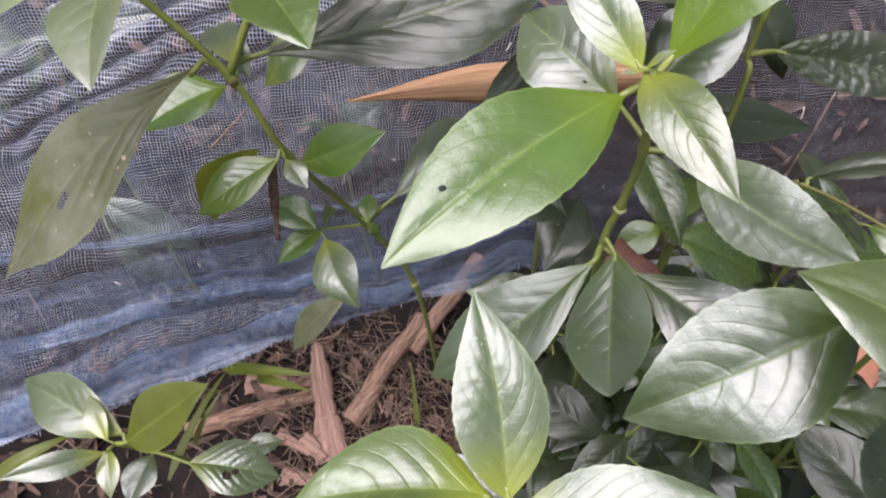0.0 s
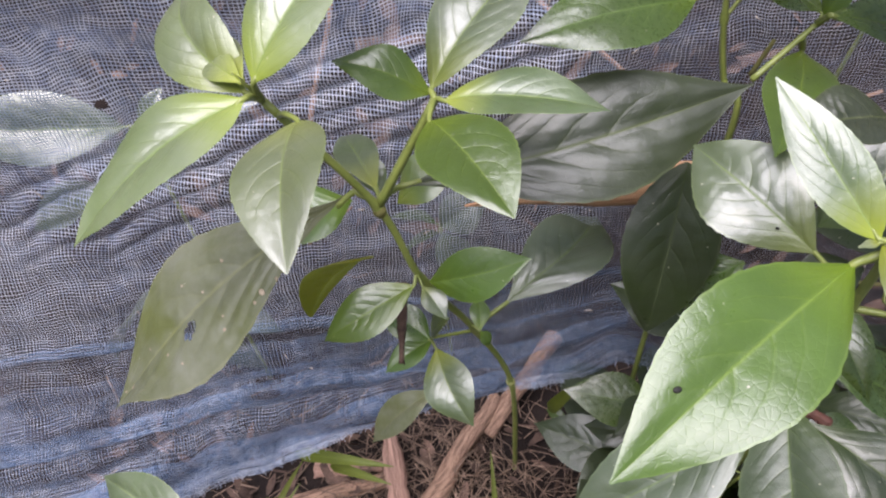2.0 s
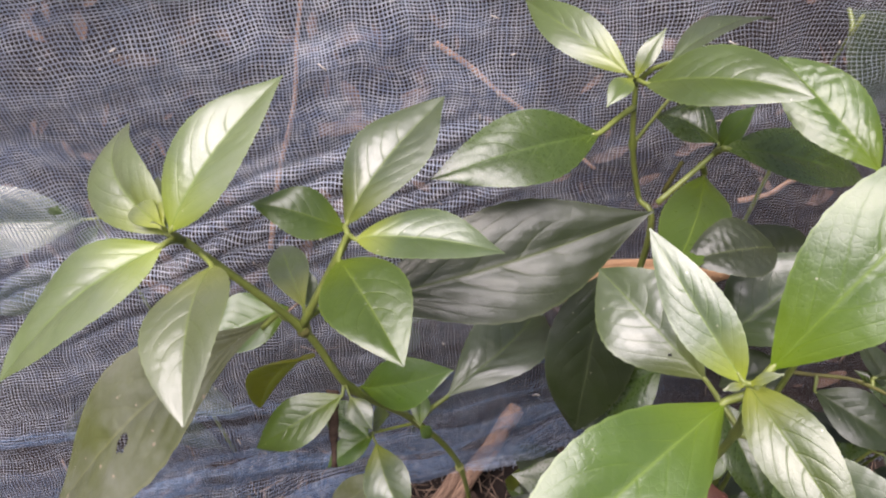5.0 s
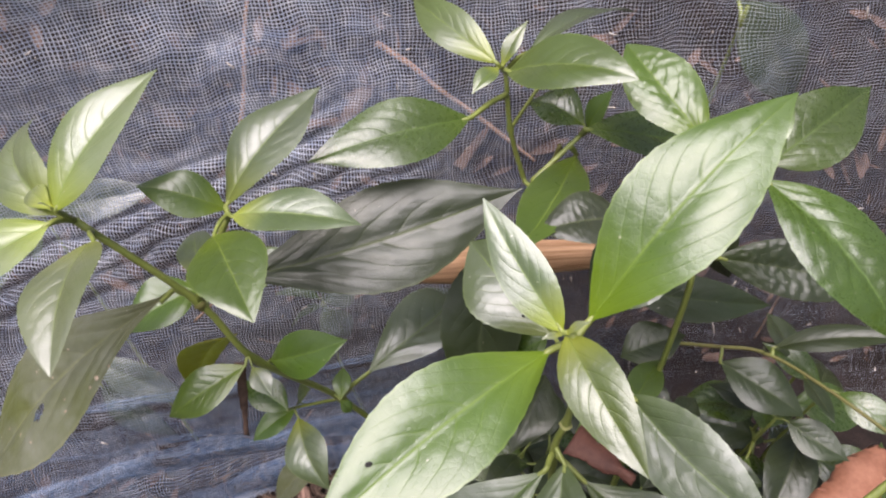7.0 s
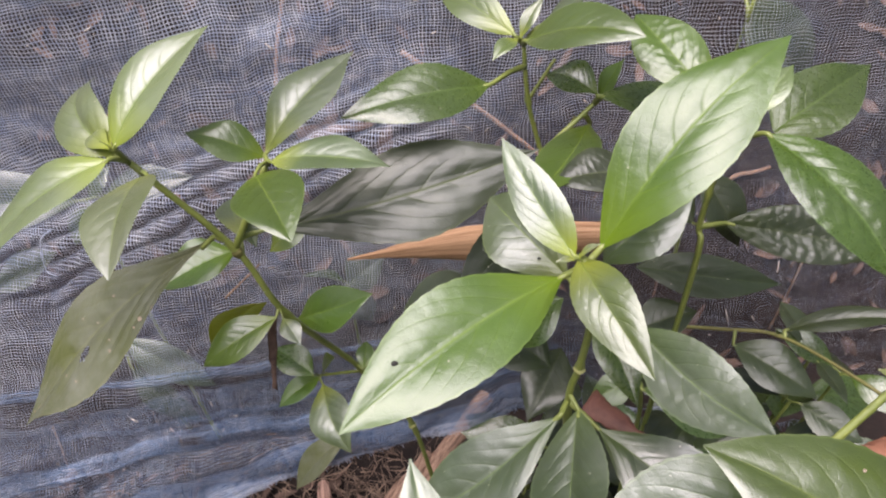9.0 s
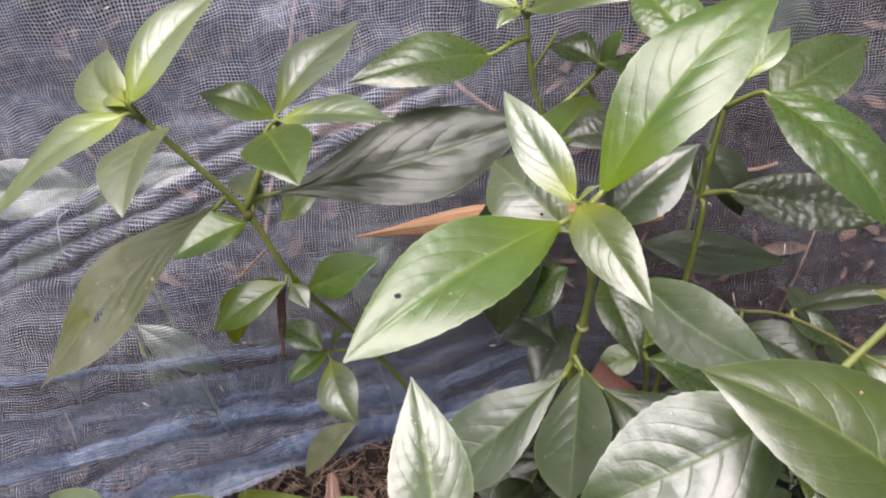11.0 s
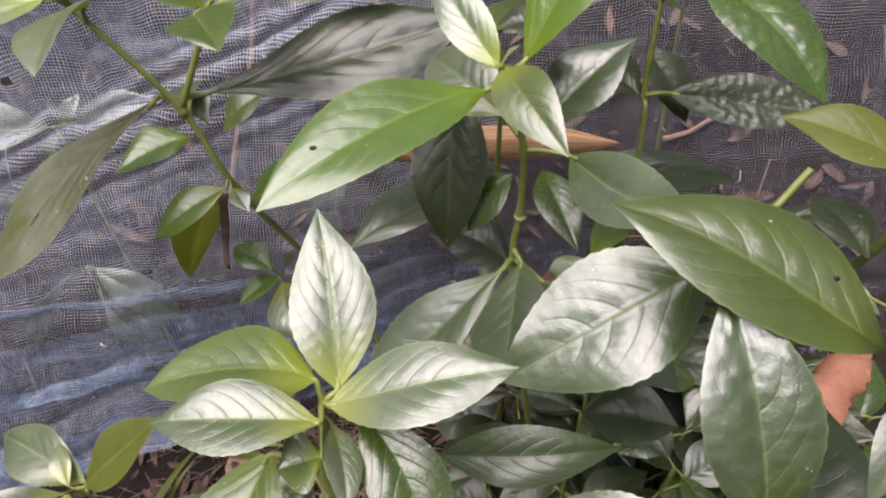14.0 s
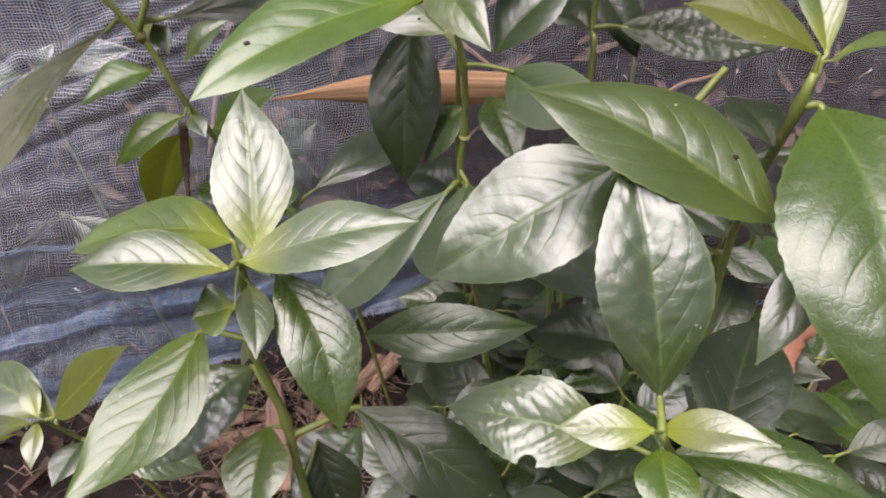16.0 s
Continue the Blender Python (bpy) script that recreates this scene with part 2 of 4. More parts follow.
def part(name, me, parent, label=""):
    ob = new(name, me)
    ob.parent = parent
    return tagged(ob, label)


def smooth_line(points, steps=6):
    """Points on a Catmull-Rom curve through the given ones."""
    pts = [Vector(p) for p in points]
    pts = [pts[0] * 2 - pts[1]] + pts + [pts[-1] * 2 - pts[-2]]
    out = []
    for i in range(1, len(pts) - 2):
        a, b, c, d = pts[i - 1:i + 3]
        for k in range(steps):
            t = k / steps
            out.append(0.5 * ((2 * b) + (c - a) * t + (2 * a - 5 * b + 4 * c - d) * t * t + (3 * b - a - 3 * c + d) * t ** 3))
    return out + [pts[-2]]


def tube(line, radii, sides=8, square=0.0, bumps=None, verts=None, faces=None):
    """A tapered tube along a line; radii at its two ends. bumps: (place along 0..1, extra radius, half width)."""
    verts, faces = ([] if verts is None else verts), ([] if faces is None else faces)
    start, m = len(verts), len(line)
    ref = Vector((0.3, 1, 0.2)).normalized()
    for i, q in enumerate(line):
        d = (line[min(i + 1, m - 1)] - line[max(i - 1, 0)]).normalized()
        x = d.cross(ref).normalized()
        y = d.cross(x)
        f = i / (m - 1)
        r = radii[0] + (radii[1] - radii[0]) * f
        for at, extra, half in bumps or ():
            r += extra * math.exp(-((f - at) / half) ** 2)
        for k in range(sides):
            a = 2 * math.pi * k / sides
            rr = r * (1 + square * math.cos(4 * a))
            verts.append(q + x * rr * math.cos(a) + y * rr * math.sin(a))
    for i in range(m - 1):
        for k in range(sides):
            a, b = start + i * sides + k, start + i * sides + (k + 1) % sides
            faces.append((a, b, b + sides, a + sides))
    faces.append(tuple(start + k for k in reversed(range(sides))))
    faces.append(tuple(start + (m - 1) * sides + k for k in range(sides)))
    return verts, faces


# plants
PLANT_STEMS = {}


def plant(label, group="herb plants in the bed"):
    root = tagged(new("herb_plant"), label, "plant", group)
    PLANT_STEMS[root.name] = []
    return root


def stem(root, points, r0, r1, material=None, nodes=()):
    line = smooth_line(points, 8)
    verts, faces = tube(line, (r0, r1), 10, 0.10, [(a, r0 * 0.4, 0.007) for a in nodes])
    ob = part("stem", mesh_of("stem", verts, faces, material or STEM), root)
    PLANT_STEMS[root.name] += [(Vector(p), r0) for p in line]
    return ob


def node_ring(root, low, high, radius, material=None):
    """The corky scar round a stem where a pair of leaves once sat."""
    p, q = Vector(low), Vector(high)
    line = [p.lerp(q, k / 6) for k in range(7)]
    verts, faces = tube(line, (radius * 0.75, radius * 0.75), 10, 0.10, [(0.5, radius * 0.4, 0.28)])
    return part("node_ring", mesh_of("node_ring", verts, faces, material or NODE), root, "pale corky ring round the stem")


def leaf(root, kind, base, tip, width, turn=0.0, arch=0.085, fold=0.34, puff=0.55, hole=None, label="", attach=True, curl=0.0, shape=1.12, wide=0.86, bow=None, blister=0.20):
    """A leaf from base to tip. turn: degrees round its axis from facing up; arch: how far its middle stands above the
    line from base to tip, in lengths; fold: how far its halves rise from the midrib; puff: blistering between the veins;
    shape: below 1 for round ends; wide: above 1 for a leaf widest towards its tip;
    bow: sideways bend in lengths; blister: raised bubbles over the blade."""
    b, t = Vector(base), Vector(tip)
    axis = t - b
    length = axis.length
    axis.normalize()
    up = Vector((0.0, -0.25, 1.0))
    nor = up - axis * up.dot(axis)
    if nor.length < 0.15:
        nor = Vector((0, -1, 0.2)) - axis * Vector((0, -1, 0.2)).dot(axis)
    nor.normalize()
    nor.rotate(Matrix.Rotation(radians(turn), 3, axis))
    side = axis.cross(nor).normalized()
    rnd = random.Random(int(1e4 * (abs(base[0]) + 3 * abs(tip[1]) + 7 * tip[2])))
    ns, nh, veins = (128, 20, 7.0) if hole else (56, 8, 7.0)
    small = min(1.0, length / 0.05)
    wave, ph, ph2 = rnd.uniform(0.4, 1.0) * 0.035 * width, rnd.uniform(0, 6.3), rnd.uniform(0, 6.3)
    lean = rnd.uniform(-0.5, 0.5) * 0.05 if bow is None else bow
    verts, uvs, faces = [], [], []
    for i in range(ns + 1):
        s = i / ns
        half = 0.5 * width * (math.sin(math.pi * s ** wide) ** shape if 0 < s < 1 else 0.0)
        half = max(half, 0.0004 + 0.0006 * (1 - s))
        mid = b + axis * (length * s) + nor * (length * arch * 4 * s * (1 - s)) + side * (length * lean * math.sin(math.pi * s))
        mid += nor * (length * curl * s ** 3)
        ease = min(1.0, 2.5 * half / (0.5 * width))
        for j in range(-nh, nh + 1):
            u = j / nh
            au = abs(u)
            rise = fold * au * half * (1.15 - 0.65 * au)
            band = math.sin(math.pi * veins * (s - 0.16 * au - 0.24 * au * au + 0.012 * math.sin(7 * s + ph + u)) + (math.pi * 0.38 if u > 0 else 0))
            band = abs(band) ** 0.8
            rise += puff * small * 0.055 * width * band * au * (1 - au) ** (1.35 if puff < 1 else 0.45) * (3.0 if puff < 1 else 1.6) * min(1, 6 * s) * min(1, max(0, (0.95 - s) * 2.4))
            rise += ease * wave * au * au * math.sin(9 * s + ph + (1.7 if u > 0 else 0))
            rise += ease * 0.02 * width * math.sin(5 * s + 2.2 * u + ph2)
            if blister:
                lump = noise.noise((s * length / width * 9, u * 4.5, ph)) + 0.5 * noise.noise((s * length / width * 19, u * 9.5, ph2))
                rise += ease * blister * 0.05 * width * abs(lump) * min(1, 5 * (1 - au) + 0.2) * min(1, 5 * s)
            edge = 1 + (0.012 * math.sin(s * 95 + ph) if au == 1 else 0)
            verts.append(mid + side * (u * half * edge) + nor * rise)
            uvs.append((u * 0.5 + 0.5, s))
    row = 2 * nh + 1
    for i in range(ns):
        for j in range(row - 1):
            s, u = (i + 0.5) / ns, (j + 0.5) / nh - 1
            if hole and any(((s - hs) * length) ** 2 + ((u - hu) * 0.5 * width) ** 2 < hr ** 2 for hs, hu, hr in hole):
                continue
            a = i * row + j
            faces.append((a, a + 1, a + row + 1, a + row))
    blade = len(faces)
    if attach and PLANT_STEMS[root.name]:
        q, r = min(PLANT_STEMS[root.name], key=lambda e: (e[0] - b).length)
        gap = (q - b).length
        if 0.0025 < gap < 0.032:
            line = smooth_line([q, q.lerp(b, 0.5) + nor * gap * 0.08, b, b + axis * length * 0.06], 4)
            n0 = len(verts)
            rr = max(0.0005, min(0.0016, 0.018 * length))
            tube(line, (rr * 1.15, rr * 0.7), 6, 0, None, verts, faces)
            uvs += [(0.5, 0.0)] * (len(verts) - n0)
    me = mesh_of("leaf", verts, faces, LEAF[kind], uvs)
    me.materials.append(STEM)
    for f in me.polygons[blade:]:
        f.material_index = 1
    return part("leaf", me, root, label)


def dot_on(leaf_ob, place, radius, label, material=None, name="spot", flat=0.45):
    """A spot that lies on a leaf's blade, as a part of it."""
    me = leaf_ob.data
    v = min(me.vertices, key=lambda q: (q.co - Vector(place)).length)
    bm = bmesh.new()
    bmesh.ops.create_icosphere(bm, subdivisions=2, radius=radius)
    nor = v.normal if v.normal.z > 0 else -v.normal
    m = Matrix.Translation(v.co + nor * radius * 0.4 * flat) @ nor.to_track_quat("Z", "Y").to_matrix().to_4x4() @ Matrix.Diagonal((1, 0.7, flat, 1))
    bm.transform(m)
    me2 = bpy.data.meshes.new(name)
    bm.to_mesh(me2)
    bm.free()
    me2.materials.append(material or SPOT)
    me2.shade_smooth()
    return part(name, me2, leaf_ob, label)


# ground: a flat bed, a steep bank behind the net and an added hill above it, one sheet to the horizon
def bank(x, y):
    foot = 0.44 + 0.10 * (x + 0.17)
    rise = max(0.0, y - foot)
    # past the bank's top an unseen slope is added to darken low reflections
    h = 1.55 * rise if rise < 0.33 else 0.5115 + 0.85 * (rise - 0.33) if rise < 2.8 else 2.611
    return h * min(1.0, rise / 0.05) if rise < 0.05 else h


def ground_height(x, y):
    near = math.exp(-((x / 1.2) ** 2 + ((y - 0.3) / 1.2) ** 2))
    h = bank(x, y) + 0.30 * near * 0.05 * noise.noise((x * 9, y * 9, 0.3)) + near * 0.007 * noise.noise((x * 34, y * 34, 1.7))
    return h + near * 0.004 * noise.noise((x * 90, y * 90, 4.1))


def ground_sheet():
    def stops(lo, hi, step, far):
        inner = list(np.arange(lo, hi + 1e-6, step))
        out, d = [], step
        while d < far:
            d *= 1.45
            out.append(d)
        return [lo - q for q in reversed(out)] + inner + [hi + q for q in out]
    xs, ys = stops(-0.6, 0.75, 0.0075, 2500), stops(-0.25, 1.25, 0.0075, 2500)
    verts = [(x, y, ground_height(x, y)) for y in ys for x in xs]
    w = len(xs)
    faces = [(j * w + i, j * w + i + 1, (j + 1) * w + i + 1, (j + 1) * w + i) for j in range(len(ys) - 1) for i in range(w - 1)]
    return tagged(new("ground", mesh_of("ground", verts, faces, SOIL)), "dark soil rising in a steep bank and added hill behind the net", "soil", kind="structure")


ground_sheet()


# net
def hem_height(a):
    return 0.5 * (0.262 + 0.44 * a + math.sqrt((0.038 + 0.44 * a) ** 2 + 0.0008)) if a < 0.06 else 0.1787 - 0.16 * (a - 0.06)


def net_point(a, v, layer=0):
    """A place on the net: a across, v up from the hem, in metres. The hem swings forward where it lies on the bed."""
    low, level = hem_height(a), 0.155 + 0.05 * a
    z = v + level + (low - level) * math.exp(-max(v, 0) / 0.12)
    y = 0.352 + 0.11 * (a + 0.17) + 0.12 * (z - 0.25)
    near_hem = math.exp(-max(v, 0) / 0.10)
    y += 0.30 * min(0.0, a + 0.09) * near_hem - 0.016 * max(0, z - 0.33) / 0.1 * max(0, min(1, (-a - 0.1) / 0.1))
    # creases run with the hem and die out upward; over all the sheet the weave swirls in its own plane
    warp = 0.030 * noise.noise((a * 5, v * 4, 2.0)) + 0.007 * noise.noise((a * 17, v * 15, 8.0))
    size = 0.0034 * math.exp(-max(v, 0) / 0.06) * (0.3 + 2.2 * abs(noise.noise((a * 6, v * 16, 1.2))))
    phase = 2 * math.pi * (v + warp) / 0.024
    y += 1.4 * size * math.sin(phase)
    z += size * math.cos(phase)
    # a belt of tucks climbs across the sheet
    tuck = math.exp(-((z - 0.405 - 0.32 * (a + 0.07) * (a < -0.07)) / 0.030) ** 2) * min(1, max(0, (0.02 - a) / 0.05)) * min(1, max(0, 0.55 + 1.4 * noise.noise((a * 9, v * 8, 4.4))))
    y += 0.0044 * tuck * math.sin(2 * math.pi * (v + 0.30 * warp - 0.30 * a) / 0.0165)
    z += 0.0023 * tuck * math.cos(2 * math.pi * (v + 0.30 * warp - 0.30 * a) / 0.0165)
    y += 0.0050 * noise.noise((a * 11, (v + warp) * 15, 0.7)) + 0.012 * noise.noise((a * 4, v * 6, 5.1))
    y += 0.0022 * noise.noise((a * 40, v * 44, 3.3))
    loose = 0.30 + 2.0 * abs(noise.noise((a * 6.5, v * 8, 12.0)))
    z += 0.0085 * loose * noise.noise((a * 27, v * 22, 9.0)) + 0.0030 * noise.noise((a * 58, v * 50, 6.0))
    x = a + 0.0085 * loose * noise.noise((a * 23, v * 27, 7.7)) + 0.0028 * noise.noise((a * 50, v * 56, 1.0))
    return np.array((x, y - 0.004 * layer, z))


TEARS = (((-0.251, 0.412), (0.0036, 0.0030)), ((-0.205, 0.181), (0.012, 0.0035)), ((-0.291, 0.420), (0.0026, 0.0022)))


def weave(name, a0, a1, v0, v1, pitch, thick, parent, place, step=0.0036, label="", material=None, warp=(1.0, 1.0)):
    """Threads of a net, each a narrow ribbon, both ways over a stretch of sheet; warp: pitch and width of the
    upright threads against the level ones."""
    na, nv = int((a1 - a0) / step) + 1, int((v1 - v0) / step) + 1
    na, nv = max(na, 3), max(nv, 3)
    grid = np.array([[place(a, v) for a in np.linspace(a0, a1, na)] for v in np.linspace(v0, v1, nv)])
    ga = np.gradient(grid, axis=1)
    gv = np.gradient(grid, axis=0)
    ga /= np.linalg.norm(ga, axis=2, keepdims=True)
    gv /= np.linalg.norm(gv, axis=2, keepdims=True)
    verts, quads, count = [], [], 0

    def strands(g, cross, n_threads, lift, share=1.0):
        nonlocal count
        m = g.shape[0]
        at = (np.arange(n_threads) + 0.5) / n_threads * (m - 1)
        at = np.clip(at + np.random.uniform(-0.03, 0.03, n_threads), 0, m - 1.001)
        i = at.astype(int)
        f = (at - i)[:, None, None]
        line = g[i] * (1 - f) + g[i + 1] * f + lift
        acr = cross[i] * (1 - f) + cross[i + 1] * f
        wide = share * thick * np.random.uniform(0.75, 1.25, (n_threads, 1, 1)) * 0.5
        # threads narrow towards the far end, darkening the net there in place of shade
        wide = wide * (1.22 - 0.80 * np.clip((line[:, :, :1] + 0.06) / 0.22, 0, 1))
        # and widen with height to brighten the upper net
        wide = wide * (0.48 + 0.92 * np.clip((line[:, :, 2:] - 0.22) / 0.20, 0, 1))
        both = np.stack((line - acr * wide, line + acr * wide), axis=2)
        k = line.shape[1]
        verts.append(both.reshape(-1, 3))
        base = count + np.arange(n_threads)[:, None] * (k * 2) + np.arange(k - 1)[None, :] * 2
        quads.append(np.stack((base, base + 1, base + 3, base + 2), axis=2).reshape(-1, 4))
        count += n_threads * k * 2

    strands(grid, gv, int((v1 - v0) / pitch), 0)
    strands(grid.transpose(1, 0, 2), ga.transpose(1, 0, 2), int((a1 - a0) / (pitch * warp[0])), 0.00015, warp[1])
    v, q = np.concatenate(verts), np.concatenate(quads)
    mid = v[q].mean(axis=1)
    keep = np.ones(len(q), dtype=bool)
    for (hx, hz), (rx, rz) in TEARS:
        keep &= ((mid[:, 0] - hx) / rx) ** 2 + ((mid[:, 2] - hz) / rz) ** 2 > 1
    q = q[keep]
    me = bpy.data.meshes.new(name)
    me.vertices.add(len(v))
    me.vertices.foreach_set("co", v.ravel())
    me.loops.add(q.size)
    me.loops.foreach_set("vertex_index", q.ravel().astype(np.int32))
    me.polygons.add(len(q))
    me.polygons.foreach_set("loop_start", np.arange(0, q.size, 4, dtype=np.int32))
    me.update(calc_edges=True)
    me.materials.append(material or NET)
    me.shade_smooth()
    return tagged(part(name, me, parent, label), kind="stuff")


net = tagged(new("net_fence"), "creased blue mesh netting hung behind the plants with frayed hem", "net")
weave("netting", -0.56, 0.60, 0.0, 0.405, 0.00185, 0.00037, net, net_point, 0.0022, warp=(1.06, 0.9))
weave("lower_layer", -0.56, 0.16, 0.004, 0.085, 0.00185, 0.00042, net, lambda a, v: net_point(a + 0.0007, v + 0.0009, -1.0), 0.0028, label="blue inner layer of the lower net", material=HEM)
# the hem is turned up into further layers, close woven and pale along its edge
for k, (v0, v1) in enumerate(((-0.004, 0.021), (-0.002, 0.019))):
    weave("hem", -0.56, 0.12, v0, v1, 0.00125, 0.00056, net, lambda a, v, k=k: net_point(a, v, 1.8 - 0.7 * k) + np.array((0, 0.003, 0.002)) * noise.noise((a * 30, v * 80, 2.0 + k)), 0.0028, label="doubled blue hem of the net", material=(HEM, HEM_PALE)[k])


def slack(a, v, v0, rise, high, depth):
    """A slack fold: a strip of netting that leaves the sheet, hangs forward and runs back into it."""
    fat = 0.55 + 0.9 * abs(noise.noise((a * 4.5, 2.0, v0 * 90)))
    v1 = v * fat
    q = net_point(a, v0 + rise * max(0, -a - 0.02) + 0.012 * noise.noise((a * 5, 7.0, v0 * 40)) + v1, 1.2)
    q[1] += 0.004 * noise.noise((a * 16, v * 90, 3.0))
    q[2] += 0.004 * noise.noise((a * 22, v * 120, 6.0))
    q[1] -= depth * fat * math.sin(math.pi * min(1, max(0, v / high)))
    return q


for v0, rise, high, depth, a0, a1, pitch in ((0.032, 0.05, 0.025, 0.010, -0.56, 0.06, 0.0013), (0.098, 0.02, 0.009, 0.006, -0.56, 0.06, 0.0015), (0.064, 0.05, 0.005, 0.003, -0.30, 0.09, 0.0013)):
    weave("slack_fold", a0, a1, 0.0, high, pitch, 0.00052, net, lambda a, v: slack(a, v, v0, rise, high, depth), 0.0026, warp=(1.2, 0.75), label="slack blue fold along the netting", material=HEM)


weave("hem_edge", -0.56, 0.12, -0.005, 0.004, 0.0012, 0.00050, net, lambda a, v: net_point(a, v, 2.1), label="pale worn edge of the hem", material=EDGE)


def fray():
    verts, faces = [], []
    rnd = random.Random(5)
    for i in range(1100):
        a = rnd.uniform(-0.5, 0.35)
        q = Vector(net_point(a, -0.003, 1.4))
        d = Vector((rnd.uniform(-1, 1), rnd.uniform(-1.2, 0.2), rnd.uniform(-1.6, 0.2))).normalized() * rnd.uniform(0.002, 0.008)
        line = [q, q + d * 0.5 + Vector((rnd.uniform(-1, 1), 0, rnd.uniform(-1, 1))) * 0.0012, q + d]
        tube(line, (0.00030, 0.00015), 4, 0, None, verts, faces)
    return verts, faces


tagged(part("frayed_threads", mesh_of("frayed_threads", *fray(), EDGE), net, "pale loose threads along the hem"), kind="stuff")


def flecks():
    """Specks of chaff caught in the net."""
    verts, faces = [], []
    rnd = random.Random(77)
    for i in range(130):
        q = Vector(net_point(rnd.uniform(-0.42, 0.42), rnd.uniform(0.02, 0.38), 0.4))
        d = Vector((rnd.gauss(0, 1), rnd.gauss(0, 0.3), rnd.gauss(0, 1))).normalized() * rnd.uniform(0.0006, 0.0028 if i % 7 else 0.007)
        tube([q - d, q + Vector((rnd.gauss(0, 1), rnd.gauss(0, 1), rnd.gauss(0, 1))) * 0.0003, q + d], (rnd.uniform(0.0003, 0.0007), 0.0003), 5, 0, None, verts, faces)
    return verts, faces


tagged(new("chaff", mesh_of("chaff", *flecks(), CHAFF)), "pale specks of chaff caught in the blue net", "chaff", kind="stuff")


# things on the ground
def rest(x, y, lift=0.0):
    return Vector((x, y, ground_height(x, y) + lift))


def stick(p, q, r0, r1, label, wob=0.0018, seed=1, name="stick"):
    rnd = random.Random(seed)
    a, b = Vector(p), Vector(q)
    pts = [a.lerp(b, f) + Vector((rnd.uniform(-wob, wob), rnd.uniform(-wob, wob), rnd.uniform(-wob, wob) * 0.4)) * (0 < f < 1) for f in (0, 0.2, 0.4, 0.6, 0.8, 1)]
    line = smooth_line(pts, 6)
    verts, faces = tube(line, (r0, r1), 12, 0.03)
    for i, v in enumerate(verts):
        q2 = line[min(i // 12, len(line) - 1)]
        a, g = i % 12, i // 12
        ridge = 0.22 * noise.noise((a * 1.9, g * 0.12, seed)) + 0.10 * noise.noise((a * 0.8, g * 0.7, seed + 3.0))
        verts[i] = q2 + (v - q2) * (1 + ridge)
    uvs = [(1.4 * abs((i % 12) / 6 - 1), i // 12 * 0.10) for i in range(len(verts))]
    return tagged(new(name, mesh_of(name, verts, faces, WOOD, uvs)), label, "stick", "sticks on the soil")


def chip(p, q, width, thick, label, seed=1, material=None, name="bark_strip", bow=0.1):
    """A torn flat strip of bark or dry leaf with ragged ends and thickness."""
    rnd = random.Random(seed)
    a, b = Vector(p), Vector(q)
    ax = (b - a)
    ln = ax.length
    ax.normalize()
    up = Vector((rnd.uniform(-0.3, 0.3), -0.3, 1))
    up = (up - ax * up.dot(ax)).normalized()
    sd = ax.cross(up)
    n, m = 18, 6
    verts, faces = [], []
    for lay in (0, 1):
        for i in range(n + 1):
            s = i / n
            half = 0.5 * width * (1 - 0.62 * s + 0.10 * math.sin(s * 11 + seed) + 0.10 * rnd.uniform(-1, 1))
            for j in range(m + 1):
                u = j / m * 2 - 1
                ragged = (0.05 * ln * noise.noise((u * 3.1, seed, 0.2))) * (1 if i in (0, n) else 0)
                hgt = bow * width * (1 - u * u) + 0.03 * width * noise.noise((s * 6, u * 2, seed)) - lay * thick
                verts.append(a + ax * (ln * s + ragged) + sd * (u * half) + up * hgt)
    w = m + 1
    k = (n + 1) * w
    for i in range(n):
        for j in range(m):
            c = i * w + j
            faces += [(c, c + 1, c + w + 1, c + w), (k + c, k + c + w, k + c + w + 1, k + c + 1)]
        faces += [(i * w, (i + 1) * w, k + (i + 1) * w, k + i * w), (i * w + m, k + i * w + m, k + (i + 1) * w + m, (i + 1) * w + m)]
    for j in range(m):
        faces += [(j, k + j, k + j + 1, j + 1), (n * w + j, n * w + j + 1, k + n * w + j + 1, k + n * w + j)]
    uvs = [((i % w) / m, (i // w % (n + 1)) / n) for i in range(len(verts))]
    return tagged(new(name, mesh_of(name, verts, faces, material or CHIP, uvs)), label, "bark" if name == "bark_strip" else "dry leaf")


stick(rest(-0.030, 0.415, 0.022), rest(-0.094, 0.300, 0.010), 0.0075, 0.0100, "peeling brown stick lying on the soil", seed=3)
stick(rest(0.030, 0.480, 0.030), rest(-0.040, 0.380, 0.010), 0.0095, 0.0080, "thick dark brown stick under the net hem", seed=4)
stick(rest(-0.250, 0.292, 0.009), rest(-0.128, 0.330, 0.008), 0.0085, 0.0070, "round brown stick lying flat on the soil", seed=5)
chip(rest(-0.106, 0.262, 0.010), rest(-0.133, 0.372, 0.030), 0.030, 0.003, "upright torn strip of pinkish bark", 6)
chip(rest(-0.160, 0.285, 0.008), rest(-0.112, 0.262, 0.012), 0.013, 0.002, "broken chip of pinkish bark on the soil", 7)
chip(rest(-0.150, 0.248, 0.006), rest(-0.085, 0.240, 0.009), 0.016, 0.002, "broken chip of pinkish bark on the soil", 8)
chip(rest(-0.200, 0.335, 0.012), rest(-0.130, 0.338, 0.014), 0.020, 0.002, "curled strip of brown bark on the soil", 9)
chip(rest(-0.135, 0.283, 0.012), rest(-0.112, 0.262, 0.016), 0.016, 0.002, "small chip of pinkish bark", 10)


